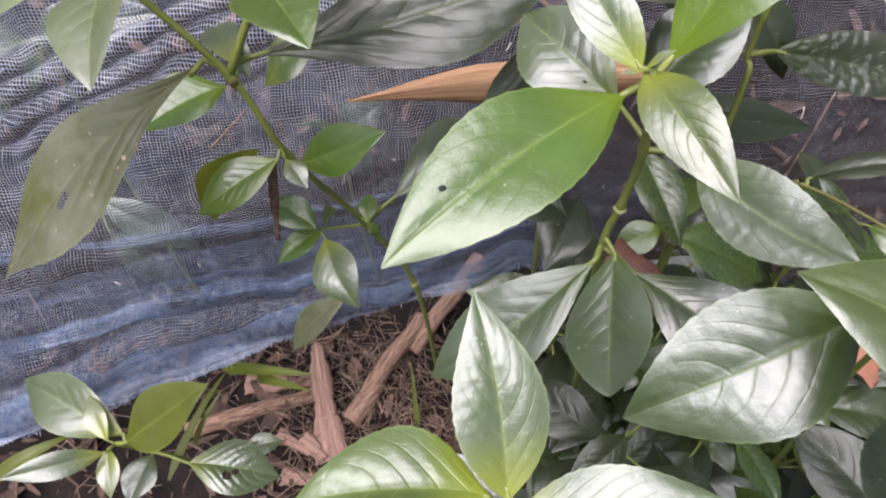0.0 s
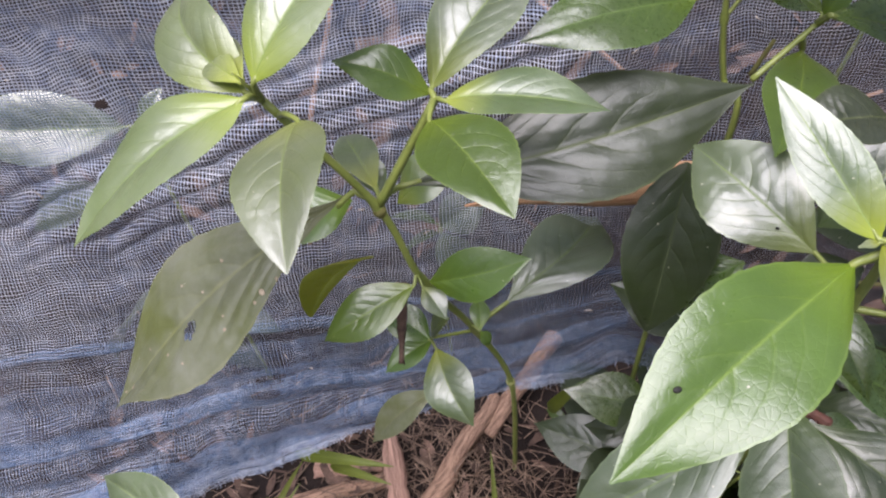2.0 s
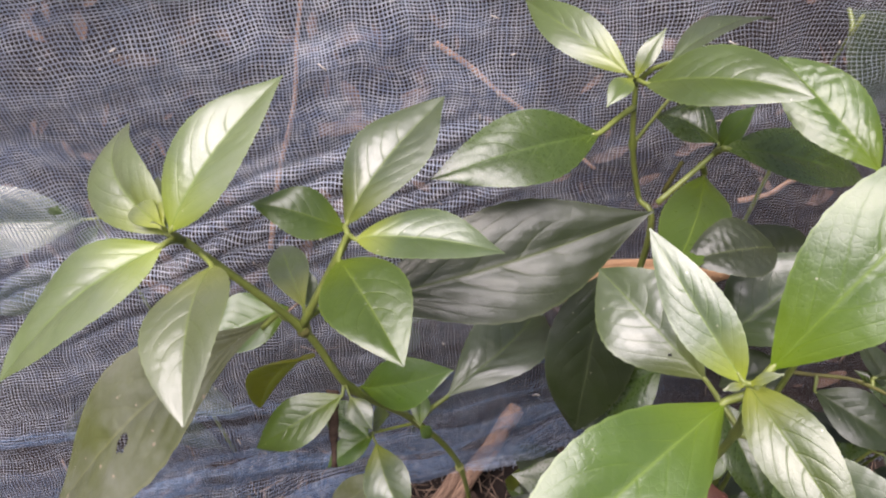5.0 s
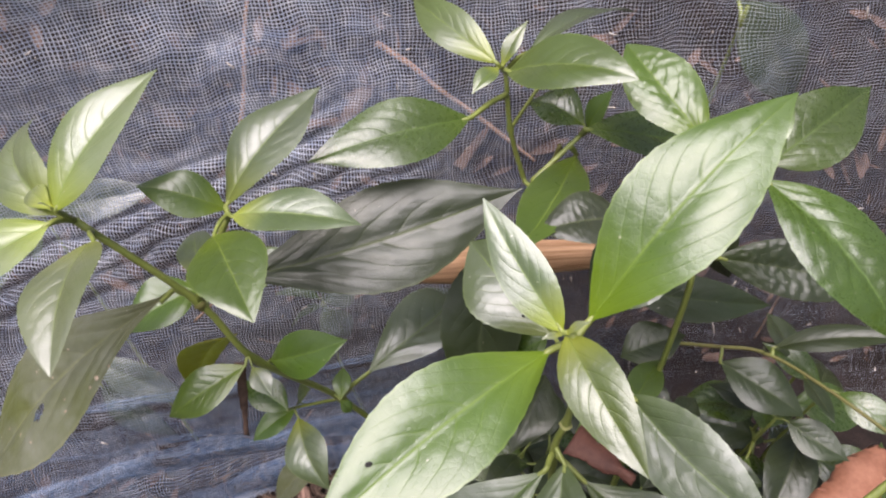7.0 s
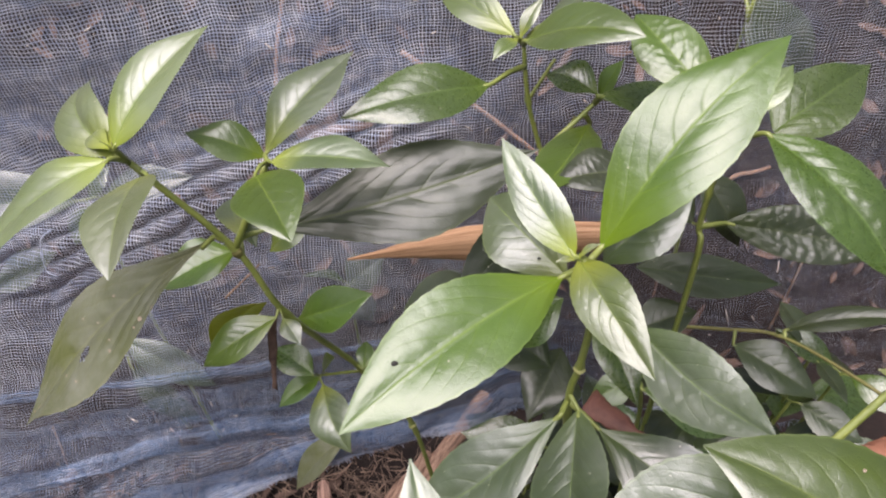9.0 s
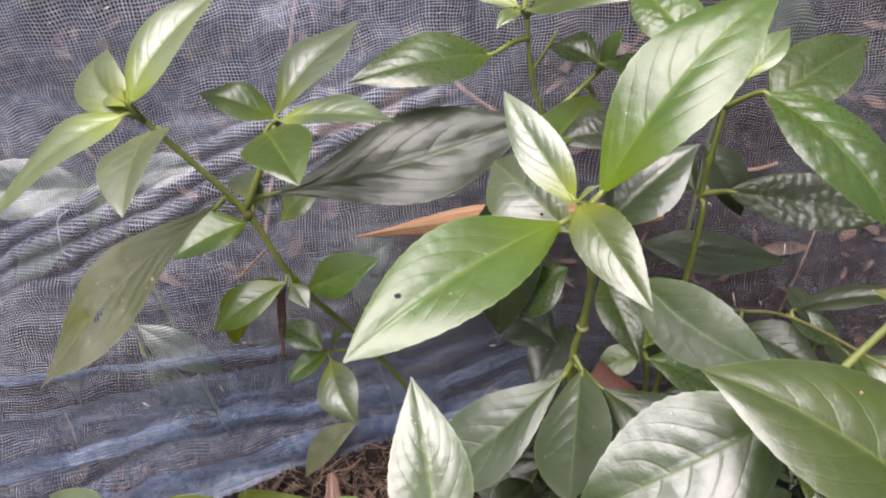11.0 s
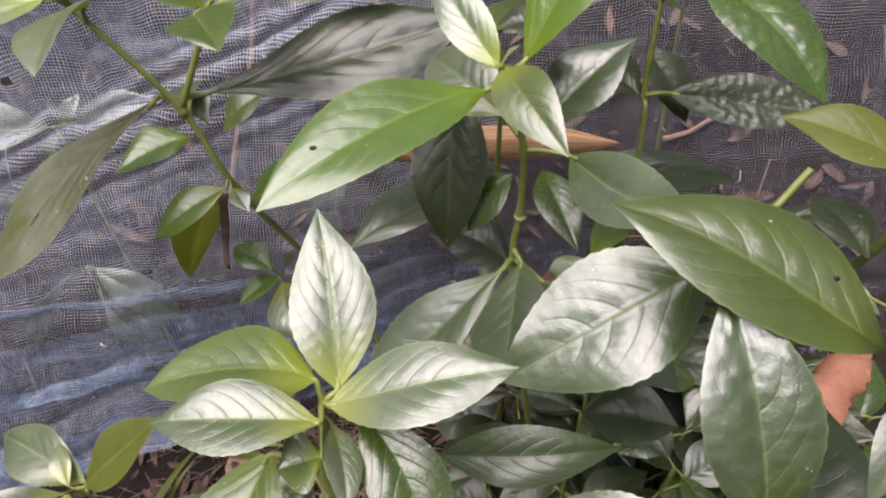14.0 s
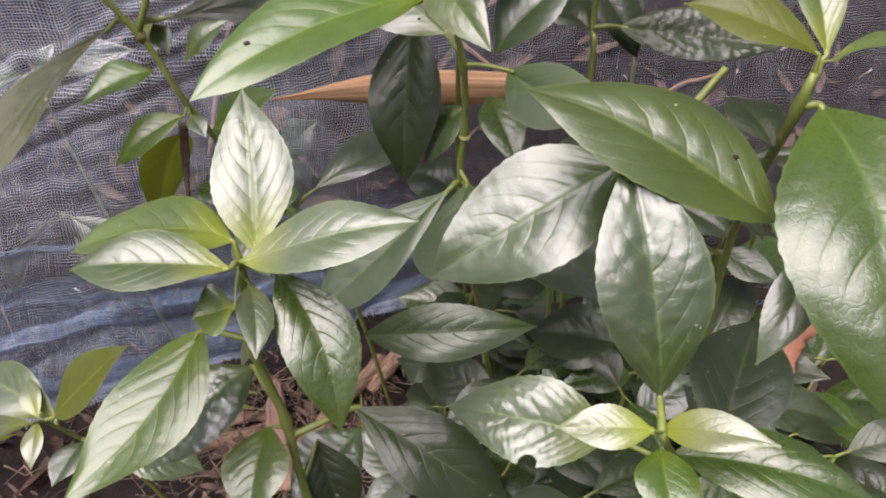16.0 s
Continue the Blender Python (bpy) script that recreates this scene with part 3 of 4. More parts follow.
def litter():
    """Broken dry leaves strewn over the soil and the bank."""
    rnd = random.Random(21)
    verts, faces = [], []
    for i in range(2200):
        if i < 1500:
            x, y = rnd.uniform(-0.75, 0.95), 0.52 + 0.70 * rnd.random() ** 1.2
        else:
            x, y = rnd.uniform(-0.42, 0.5), rnd.uniform(0.10, 0.40)
        ln = rnd.uniform(0.010, 0.050) * (1.1 if i % 9 == 0 else 0.6)
        wd = ln * rnd.uniform(0.12, 0.5)
        c = rest(x, y, 0.004 + 0.006 * rnd.random())
        e = 0.01
        nx, ny = (ground_height(x + e, y) - ground_height(x - e, y)) / (2 * e), (ground_height(x, y + e) - ground_height(x, y - e)) / (2 * e)
        up = Vector((-nx + rnd.gauss(0, 0.35), -ny + rnd.gauss(0, 0.35), 1)).normalized()
        ax = up.cross(Vector((rnd.uniform(-1, 1), rnd.uniform(-1, 1), rnd.uniform(-1, 1)))).normalized()
        sd = up.cross(ax)
        n, cup, start = 6, rnd.uniform(-0.5, 0.7), len(verts)
        for k in range(n + 1):
            s = k / n
            half = wd * 0.5 * math.sin(math.pi * (0.06 + 0.9 * s)) ** 0.8 * rnd.uniform(0.75, 1.1)
            for u in (-1, 0, 1):
                verts.append(c + ax * (ln * (s - 0.5)) + sd * (u * half) + up * (cup * half * abs(u) + 0.25 * ln * cup * (s - 0.5) ** 2))
        for k in range(n):
            for j in range(2):
                a = start + k * 3 + j
                faces.append((a, a + 1, a + 4, a + 3))
    return verts, faces


tagged(new("leaf_litter", mesh_of("leaf_litter", *litter(), LITTER)), "broken brown dry leaves strewn over the soil", "leaf litter", kind="stuff")


def straws():
    rnd = random.Random(31)
    verts, faces = [], []
    for i in range(1300):
        x, y = (rnd.uniform(-0.36, 0.40), rnd.uniform(0.12, 0.46)) if i % 2 else (rnd.gauss(-0.07, 0.07), rnd.gauss(0.32, 0.05))
        c = rest(x, y, 0.003 + 0.015 * rnd.random() ** 2)
        d = Vector((rnd.gauss(0, 1), rnd.gauss(0, 1), rnd.gauss(0, 0.25))).normalized() * rnd.uniform(0.012, 0.05)
        bend = Vector((rnd.gauss(0, 1), rnd.gauss(0, 1), rnd.gauss(0, 0.5))) * 0.006
        tube([c - d * 0.5, c + bend, c + d * 0.5], (rnd.uniform(0.0003, 0.0010), 0.0003), 5, 0, None, verts, faces)
    return verts, faces


tagged(new("straw", mesh_of("straw", *straws(), STRAW)), "thin dry rootlets and straws on the soil", "straw", kind="stuff")


def sheath(points, widths, label):
    """A dry pointed leaf sheath, ribbed lengthwise and torn at its far end."""
    line = smooth_line(points, 14)
    verts, faces, m = [], [], 8
    n = len(line)
    for lay in (0, 1):
        for i, q in enumerate(line):
            f = i / (n - 1)
            k = min(int(f * (len(widths) - 1)), len(widths) - 2)
            g = f * (len(widths) - 1) - k
            half = 0.5 * (widths[k] * (1 - g) + widths[k + 1] * g)
            d = (line[min(i + 1, n - 1)] - line[max(i - 1, 0)]).normalized()
            nor = Vector((0, -0.85, 0.5))
            nor = (nor - d * nor.dot(d)).normalized()
            sd = d.cross(nor)
            for j in range(m + 1):
                u = j / m * 2 - 1
                if lay == 0 and 0.05 < f < 0.9:
                    q = q + nor * 0.0005 * noise.noise((u * 9, f * 3, 1.7))
                rag = 0.010 * noise.noise((u * 4, 3.3, 0.1)) * max(0, f - 0.93) / 0.07
                verts.append(q + d * rag + sd * (u * half) + nor * (half * 0.5 * (1 - u * u) + 0.0003 * math.sin(u * 20) - lay * 0.0012))
    w, k = m + 1, n * (m + 1)
    for i in range(n - 1):
        for j in range(m):
            c = i * w + j
            faces += [(c, c + 1, c + w + 1, c + w), (k + c, k + c + w, k + c + w + 1, k + c + 1)]
        faces += [(i * w, (i + 1) * w, k + (i + 1) * w, k + i * w), (i * w + m, k + i * w + m, k + (i + 1) * w + m, (i + 1) * w + m)]
    uvs = [((i % w) / m, (i // w % n) / n * 1.5) for i in range(len(verts))]
    return tagged(new("dry_sheath", mesh_of("dry_sheath", verts, faces, BLADE, uvs)), label, "dry leaf")


def branch_behind(p, q, r, seed):
    return stick(p, q, r, r * 0.6, "thin grey brown twig lying on the bank", 0.004, seed, "twig")


for p, q, r, k in (((-0.060, 0.670), (0.099, 0.618), 0.0032, 41), ((-0.22, 0.55), (-0.16, 0.75), 0.0028, 42), ((0.245, 0.613), (0.330, 0.634), 0.003, 44)):
    branch_behind(rest(*p, 0.012), rest(*q, 0.012), r, k)


def grass_blade(root, p, q, width, bow, label=""):
    a, b = Vector(p), Vector(q)
    ax = (b - a).normalized()
    up = (Vector((0, -0.4, 1)) - ax * Vector((0, -0.4, 1)).dot(ax)).normalized()
    sd = ax.cross(up)
    verts, faces, uvs, n = [], [], [], 20
    for i in range(n + 1):
        s = i / n
        half = 0.5 * width * (min(1, s * 5 + 0.25)) * (1 - s ** 2.2) + 0.0002
        mid = a.lerp(b, s) + up * bow * 4 * s * (1 - s)
        for u in (-1, -0.5, 0, 0.5, 1):
            verts.append(mid + sd * u * half + up * abs(u) * half * 0.35)
            uvs.append((0.5 + 0.5 * u, 0.4 + 0.5 * s))
    for i in range(n):
        for j in range(4):
            c = i * 5 + j
            faces.append((c, c + 1, c + 6, c + 5))
    return part("blade", mesh_of("blade", verts, faces, LEAF["g"], uvs), root, label)


# plants, from the front of the net forward
left = plant("upright herb plant with paired green leaves before the net")
stem(left, [(-0.012, 0.352, -0.005), (-0.013, 0.351, 0.027), (-0.024, 0.322, 0.194), (-0.050, 0.301, 0.285), (-0.073, 0.256, 0.382), (-0.088, 0.250, 0.433), (-0.121, 0.244, 0.487)], 0.0022, 0.0015, nodes=(0.33, 0.5, 0.67, 0.83))
stem(left, [(-0.088, 0.250, 0.433), (-0.064, 0.257, 0.479)], 0.0018, 0.0014)
node_ring(left, (-0.0866, 0.2503, 0.4285), (-0.0884, 0.2500, 0.4340), 0.0027, TWIG)
node_ring(left, (-0.0243, 0.3213, 0.1965), (-0.0253, 0.3205, 0.2000), 0.0030)
stem(left, [(-0.050, 0.301, 0.285), (-0.075, 0.284, 0.299)], 0.0011, 0.0008)
leaf(left, "c", (-0.1218, 0.2320, 0.4955), (-0.1744, 0.1955, 0.4645), 0.0359, turn=11, arch=0.073, fold=0.28, bow=0.011, wide=0.79, shape=1.04)
leaf(left, "c", (-0.1182, 0.2342, 0.5002), (-0.0840, 0.2788, 0.5340), 0.0306, turn=-4, arch=0.097, fold=0.34, bow=0.013, wide=0.78, shape=0.98)
leaf(left, "c", (-0.1262, 0.2438, 0.4902), (-0.1580, 0.3010, 0.5010), 0.0282, turn=-28, arch=0.154, fold=0.29, bow=-0.089, wide=0.71, shape=1.05)
leaf(left, "c", (-0.1044, 0.2273, 0.4907), (-0.0964, 0.1692, 0.4845), 0.0298, turn=14, arch=0.093, fold=0.35, bow=0.018, wide=0.84, shape=0.89)
leaf(left, "b", (-0.1243, 0.24, 0.4961), (-0.145, 0.262, 0.491), 0.0110, turn=-20, fold=0.2, arch=0.12)
leaf(left, "b", (-0.1243, 0.24, 0.4961), (-0.1371, 0.27, 0.4959), 0.0085, turn=-10, fold=0.2)
leaf(left, "b", (-0.1243, 0.24, 0.4961), (-0.1257, 0.236, 0.5018), 0.0040)
leaf(left, "s", (-0.0657, 0.2618, 0.4800), (-0.0296, 0.3117, 0.5072), 0.0339, turn=-11, arch=0.069, fold=0.26, bow=0.001, wide=0.92, shape=0.95)
leaf(left, "m", (-0.0658, 0.2607, 0.4788), (-0.0988, 0.2579, 0.4934), 0.0208, turn=-7, arch=0.093, fold=0.25, bow=-0.001, wide=0.90, shape=0.98)
leaf(left, "w", (-0.0604, 0.2522, 0.4818), (-0.0053, 0.2434, 0.4845), 0.0258, turn=-10, arch=0.083, fold=0.28, bow=0.006, wide=0.87, shape=1.00)
leaf(left, "m", (-0.0647, 0.2411, 0.4813), (-0.0369, 0.1945, 0.4821), 0.0303, turn=0, arch=0.083, fold=0.23, bow=-0.006, wide=0.95, shape=0.91)
leaf(left, "y", (-0.086, 0.285, 0.403), (-0.056, 0.296, 0.424), 0.0252)
leaf(left, "w", (-0.091, 0.266, 0.428), (-0.117, 0.323, 0.412), 0.0192)
leaf(left, "y", (-0.104, 0.296, 0.423), (-0.091, 0.280, 0.410), 0.0135)
O1 = leaf(left, "o", (-0.0967, 0.2502, 0.4408), (-0.2115, 0.2053, 0.3453), 0.0647, turn=3, arch=0.022, fold=0.19, bow=0.047, wide=1.26, shape=1.35, hole=((0.60, -0.25, 0.0042),), label="long olive leaf with a bitten hole")
leaf(left, "q", (-0.0796, 0.2578, 0.4371), (0.0616, 0.2992, 0.4593), 0.0504, turn=24, arch=0.007, fold=0.23, bow=0.026, wide=1.16, shape=1.31, puff=0.85, blister=0.15, label="long dark leaf with deep side veins")
leaf(left, "m", (-0.0719, 0.2668, 0.3684), (-0.0248, 0.2580, 0.3966), 0.0250, turn=28, arch=0.075, fold=0.24, bow=0.032, wide=1.02, shape=1.02)
leaf(left, "m", (-0.0759, 0.2481, 0.3881), (-0.1167, 0.2327, 0.3654), 0.0225, turn=-11, arch=0.102, fold=0.25, bow=-0.017, wide=0.92, shape=0.99)
leaf(left, "v", (-0.106, 0.296, 0.352), (-0.156, 0.318, 0.270), 0.0330, turn=58, shape=0.7)
leaf(left, "s", (-0.072, 0.247, 0.388), (-0.061, 0.235, 0.381), 0.0113)
leaf(left, "m", (-0.110, 0.295, 0.395), (-0.152, 0.274, 0.383), 0.0334)
leaf(left, "w", (-0.0716, 0.2780, 0.2972), (-0.0490, 0.2406, 0.2779), 0.0293, turn=27, arch=0.112, fold=0.26, bow=0.016, wide=0.92, shape=1.04)
leaf(left, "m", (-0.0743, 0.2836, 0.2983), (-0.1003, 0.2682, 0.2855), 0.0170, turn=1, arch=0.097, fold=0.25, bow=-0.001, wide=0.87, shape=1.05)
leaf(left, "d", (-0.074, 0.273, 0.312), (-0.104, 0.292, 0.316), 0.0213)
leaf(left, "y", (-0.076, 0.295, 0.290), (-0.064, 0.290, 0.310), 0.0172)
leaf(left, "m", (-0.047, 0.292, 0.297), (-0.049, 0.316, 0.298), 0.0121)
leaf(left, "m", (-0.047, 0.291, 0.297), (-0.041, 0.289, 0.287), 0.0085)
leaf(left, "p", (-0.0325, 0.3105, 0.2987), (0.0303, 0.3956, 0.2911), 0.0510, turn=-7, arch=0.116, fold=0.27, bow=0.084, wide=1.05, shape=1.13)
leaf(left, "o", (-0.080, 0.326, 0.173), (-0.132, 0.314, 0.111), 0.0278)

middle = plant("upright herb plant with large oval leaves, one dotted black")
stem(middle, [(0.105, 0.275, -0.005), (0.088, 0.240, 0.20), (0.077, 0.2195, 0.351), (0.080, 0.216, 0.390), (0.081, 0.2095, 0.428), (0.074, 0.200, 0.470)], 0.0019, 0.0014, nodes=(0.4, 0.6, 0.8))
node_ring(middle, (0.0799, 0.2162, 0.3865), (0.0801, 0.2158, 0.3900), 0.0026)
M1 = leaf(middle, "m", (0.0664, 0.2002, 0.4606), (-0.0119, 0.1330, 0.4486), 0.0389, turn=-7, arch=0.080, fold=0.23, bow=0.016, wide=1.01, shape=0.97, label="large leaf with a black dot")
leaf(middle, "y", (0.0722, 0.2014, 0.4685), (0.0943, 0.1530, 0.4558), 0.0217, turn=27, arch=0.090, fold=0.25, bow=-0.004, wide=0.79, shape=0.91)
leaf(middle, "w", (0.0703, 0.2021, 0.4696), (0.0425, 0.2421, 0.4985), 0.0192, turn=-28, arch=0.061, fold=0.24, bow=-0.012, wide=0.76, shape=0.93)
leaf(middle, "m", (0.0809, 0.2079, 0.4684), (0.1497, 0.2527, 0.5352), 0.0412, turn=3, arch=0.118, fold=0.22, bow=-0.008, wide=0.92, shape=1.02)
leaf(middle, "b", (0.072, 0.200, 0.471), (0.079, 0.198, 0.479), 0.0037)
leaf(middle, "b", (0.070, 0.201, 0.469), (0.063, 0.198, 0.470), 0.0030)
leaf(middle, "p", (0.1012, 0.2053, 0.4266), (0.1384, 0.1469, 0.4331), 0.0300, turn=28, arch=-0.050, fold=0.32, bow=0.048, wide=0.88, shape=0.88)
M6 = leaf(middle, "s", (0.0725, 0.2274, 0.4359), (0.0370, 0.2768, 0.4454), 0.0384, turn=-28, arch=0.100, fold=0.25, bow=-0.003, wide=1.01, shape=1.01)
leaf(middle, "p", (0.095, 0.268, 0.410), (0.141, 0.289, 0.447), 0.0399)
leaf(middle, "q", (0.105, 0.277, 0.460), (0.068, 0.266, 0.461), 0.0279, shape=0.75, blister=0.6)
leaf(middle, "k", (0.0470, 0.3052, 0.4136), (0.0389, 0.2710, 0.3287), 0.0442, turn=3, arch=0.083, fold=0.23, bow=0.000, wide=0.80, shape=0.86)
leaf(middle, "d", (0.078, 0.280, 0.374), (0.051, 0.278, 0.336), 0.0338)
leaf(middle, "d", (0.092, 0.246, 0.396), (0.107, 0.204, 0.376), 0.0224)
leaf(middle, "p", (0.0721, 0.2075, 0.3639), (-0.0043, 0.1828, 0.2992), 0.0413, turn=-1, arch=0.050, fold=0.27, bow=-0.046, wide=1.07, shape=1.09)
leaf(middle, "p", (0.0807, 0.2091, 0.3660), (0.0700, 0.1411, 0.3585), 0.0377, turn=28, arch=-0.038, fold=0.20, bow=0.025, wide=1.13, shape=0.70)
leaf(middle, "p", (0.0899, 0.2056, 0.3576), (0.1504, 0.1588, 0.3303), 0.0418, turn=11, arch=0.108, fold=0.26, bow=-0.013, wide=1.09, shape=1.07)
leaf(middle, "p", (0.1440, 0.1418, 0.4156), (0.0701, 0.1235, 0.3752), 0.0488, turn=-17, arch=0.064, fold=0.14, bow=-0.006, wide=0.82, shape=0.88)
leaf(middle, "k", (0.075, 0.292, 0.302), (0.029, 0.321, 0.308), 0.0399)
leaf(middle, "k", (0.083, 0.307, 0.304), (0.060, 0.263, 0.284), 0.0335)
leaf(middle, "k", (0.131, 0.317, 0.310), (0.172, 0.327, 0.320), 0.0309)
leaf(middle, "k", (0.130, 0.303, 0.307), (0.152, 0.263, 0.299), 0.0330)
dot_on(M1, (0.005, 0.155, 0.460), 0.0013, "black dot")

seedling = plant("small herb seedling with round glossy leaves")
stem(seedling, [(0.128, 0.285, -0.005), (0.130, 0.278, 0.15), (0.130, 0.270, 0.284), (0.123, 0.265, 0.324)], 0.0016, 0.0011)
leaf(seedling, "m", (0.1230, 0.2676, 0.3207), (0.0960, 0.2606, 0.3091), 0.0191, turn=-15, arch=0.097, fold=0.25, bow=-0.005, wide=0.91, shape=1.05)
leaf(seedling, "m", (0.122, 0.259, 0.332), (0.150, 0.305, 0.323), 0.0195)
leaf(seedling, "d", (0.124, 0.256, 0.326), (0.184, 0.252, 0.292), 0.0350)

front = plant("young herb plant with pale shining tip leaves")
stem(front, [(0.024, 0.105, -0.005), (0.017, 0.085, 0.15), (0.016, 0.076, 0.294), (0.015, 0.079, 0.341), (0.013, 0.076, 0.382), (0.020, 0.071, 0.424)], 0.0023, 0.0015, nodes=(0.6, 0.8))
leaf(front, "w", (0.0241, 0.0744, 0.4262), (0.0146, 0.1171, 0.4595), 0.0252, turn=4, arch=0.049, fold=0.22, bow=0.027, wide=0.79, shape=1.06, puff=0.9)
leaf(front, "w", (0.0234, 0.0661, 0.4288), (0.0752, 0.0698, 0.4401), 0.0252, turn=-1, arch=0.064, fold=0.21, bow=0.023, wide=0.89, shape=0.95)
leaf(front, "y", (0.0186, 0.0732, 0.4311), (-0.0320, 0.0711, 0.4284), 0.0329, turn=18, arch=0.125, fold=0.25, bow=0.004, wide=0.82, shape=1.01)
leaf(front, "w", (0.0243, 0.0557, 0.4346), (-0.0198, 0.0533, 0.4363), 0.0210, turn=1, arch=0.086, fold=0.25, bow=-0.013, wide=0.95, shape=1.02)
leaf(front, "d", (0.0303, 0.0719, 0.4205), (0.0512, 0.0391, 0.3873), 0.0226, turn=0, arch=0.096, fold=0.25, bow=-0.080, wide=0.95, shape=0.94)
leaf(front, "s", (0.0229, 0.0666, 0.4195), (0.0301, 0.0436, 0.4123), 0.0109, turn=-24, arch=0.093, fold=0.25, bow=-0.015, wide=0.91, shape=1.00)
leaf(front, "y", (0.0222, 0.0554, 0.4207), (0.0109, 0.0515, 0.4199), 0.0184, turn=0, arch=0.066, fold=0.22, bow=-0.016, wide=0.90, shape=1.05)
leaf(front, "m", (-0.0058, 0.0804, 0.3870), (-0.0353, 0.0251, 0.3678), 0.0332, turn=0, arch=-0.022, fold=0.09, bow=-0.052, wide=0.80, shape=0.93)
leaf(front, "k", (0.0386, 0.0927, 0.3325), (0.1013, 0.0768, 0.2916), 0.0322, turn=14, arch=0.106, fold=0.25, bow=0.010, wide=0.94, shape=1.06)
leaf(front, "k", (0.018, 0.095, 0.307), (0.030, 0.079, 0.268), 0.0265)
leaf(front, "m", (0.008, 0.079, 0.337), (0.006, 0.046, 0.322), 0.0256)
leaf(front, "p", (-0.003, 0.101, 0.347), (-0.040, 0.065, 0.326), 0.0353, blister=1.2)
leaf(front, "p", (0.032, 0.114, 0.291), (0.004, 0.080, 0.276), 0.0335, blister=1.3)
leaf(front, "k", (0.0494, 0.0871, 0.3790), (0.1101, 0.0893, 0.3815), 0.0202, turn=28, arch=0.096, fold=0.25, bow=0.016, wide=0.87, shape=1.04)
leaf(front, "k", (0.157, 0.167, 0.295), (0.111, 0.181, 0.288), 0.0355)

blistered = plant("herb plant with a large blistered upright leaf")
stem(blistered, [(0.175, 0.105, -0.005), (0.165, 0.075, 0.18), (0.159, 0.061, 0.327), (0.145, 0.047, 0.379)], 0.0020, 0.0012)
leaf(blistered, "p", (0.1465, 0.0595, 0.3800), (0.1367, 0.1033, 0.4406), 0.0342, turn=-6, arch=0.134, fold=0.26, bow=0.008, wide=0.97, shape=0.98, puff=0.8, blister=0.55)
leaf(blistered, "b", (0.1416, 0.0441, 0.3836), (0.1139, 0.0461, 0.3819), 0.0132, turn=-12, arch=0.099, fold=0.25, bow=-0.002, wide=0.87, shape=1.04)
leaf(blistered, "b", (0.1456, 0.0493, 0.3777), (0.1736, 0.0365, 0.3876), 0.0130, turn=8, arch=0.115, fold=0.26, bow=-0.005, wide=0.82, shape=1.06)
leaf(blistered, "m", (0.146, 0.048, 0.370), (0.146, 0.022, 0.366), 0.0188)
leaf(blistered, "d", (0.152, 0.055, 0.358), (0.209, 0.038, 0.359), 0.0241)
leaf(blistered, "k", (0.185, 0.093, 0.307), (0.220, 0.164, 0.315), 0.0430)
leaf(blistered, "s", (0.1361, 0.0727, 0.3435), (0.0768, 0.0885, 0.3392), 0.0330, turn=-14, arch=0.096, fold=0.25, bow=-0.011, wide=0.81, shape=0.99, puff=0.5, blister=0.18, hole=((0.42, -0.95, 0.0034),), label="wrinkled whitish leaf with a notch")

edge = plant("herb plant with broad drooping leaves and a cut twig")
stem(edge, [(0.225, 0.205, -0.005), (0.215, 0.195, 0.17), (0.205, 0.182, 0.338), (0.194, 0.126, 0.445), (0.202, 0.138, 0.454)], 0.0020, 0.0015, nodes=(0.75,))
stem(edge, [2 * Vector((0.171, 0.158, 0.432)) - Vector((0.181, 0.163, 0.443)), (0.171, 0.158, 0.432), (0.181, 0.163, 0.443)], 0.0017, 0.0014)
E1 = leaf(edge, "h", (0.1845, 0.0962, 0.4203), (0.1061, 0.1307, 0.4512), 0.0503, turn=5, arch=0.041, fold=0.27, bow=0.022, wide=0.87, shape=0.95, attach=False)
leaf(edge, "g", (0.1955, 0.1261, 0.4621), (0.1572, 0.1444, 0.4732), 0.0209, turn=-8, arch=0.091, fold=0.25, bow=-0.001, wide=0.94, shape=1.02)
leaf(edge, "y", (0.204, 0.139, 0.457), (0.200, 0.182, 0.487), 0.0172)
leaf(edge, "y", (0.205, 0.136, 0.456), (0.217, 0.122, 0.467), 0.0152)
leaf(edge, "d", (0.1998, 0.1242, 0.4458), (0.2008, 0.0337, 0.3963), 0.0529, turn=17, arch=0.139, fold=0.23, bow=-0.043, wide=1.02, shape=0.97)
leaf(edge, "s", (0.1937, 0.0896, 0.4135), (0.1750, 0.0652, 0.3888), 0.0146, turn=0, arch=0.104, fold=0.25, bow=-0.029, wide=0.86, shape=1.04)

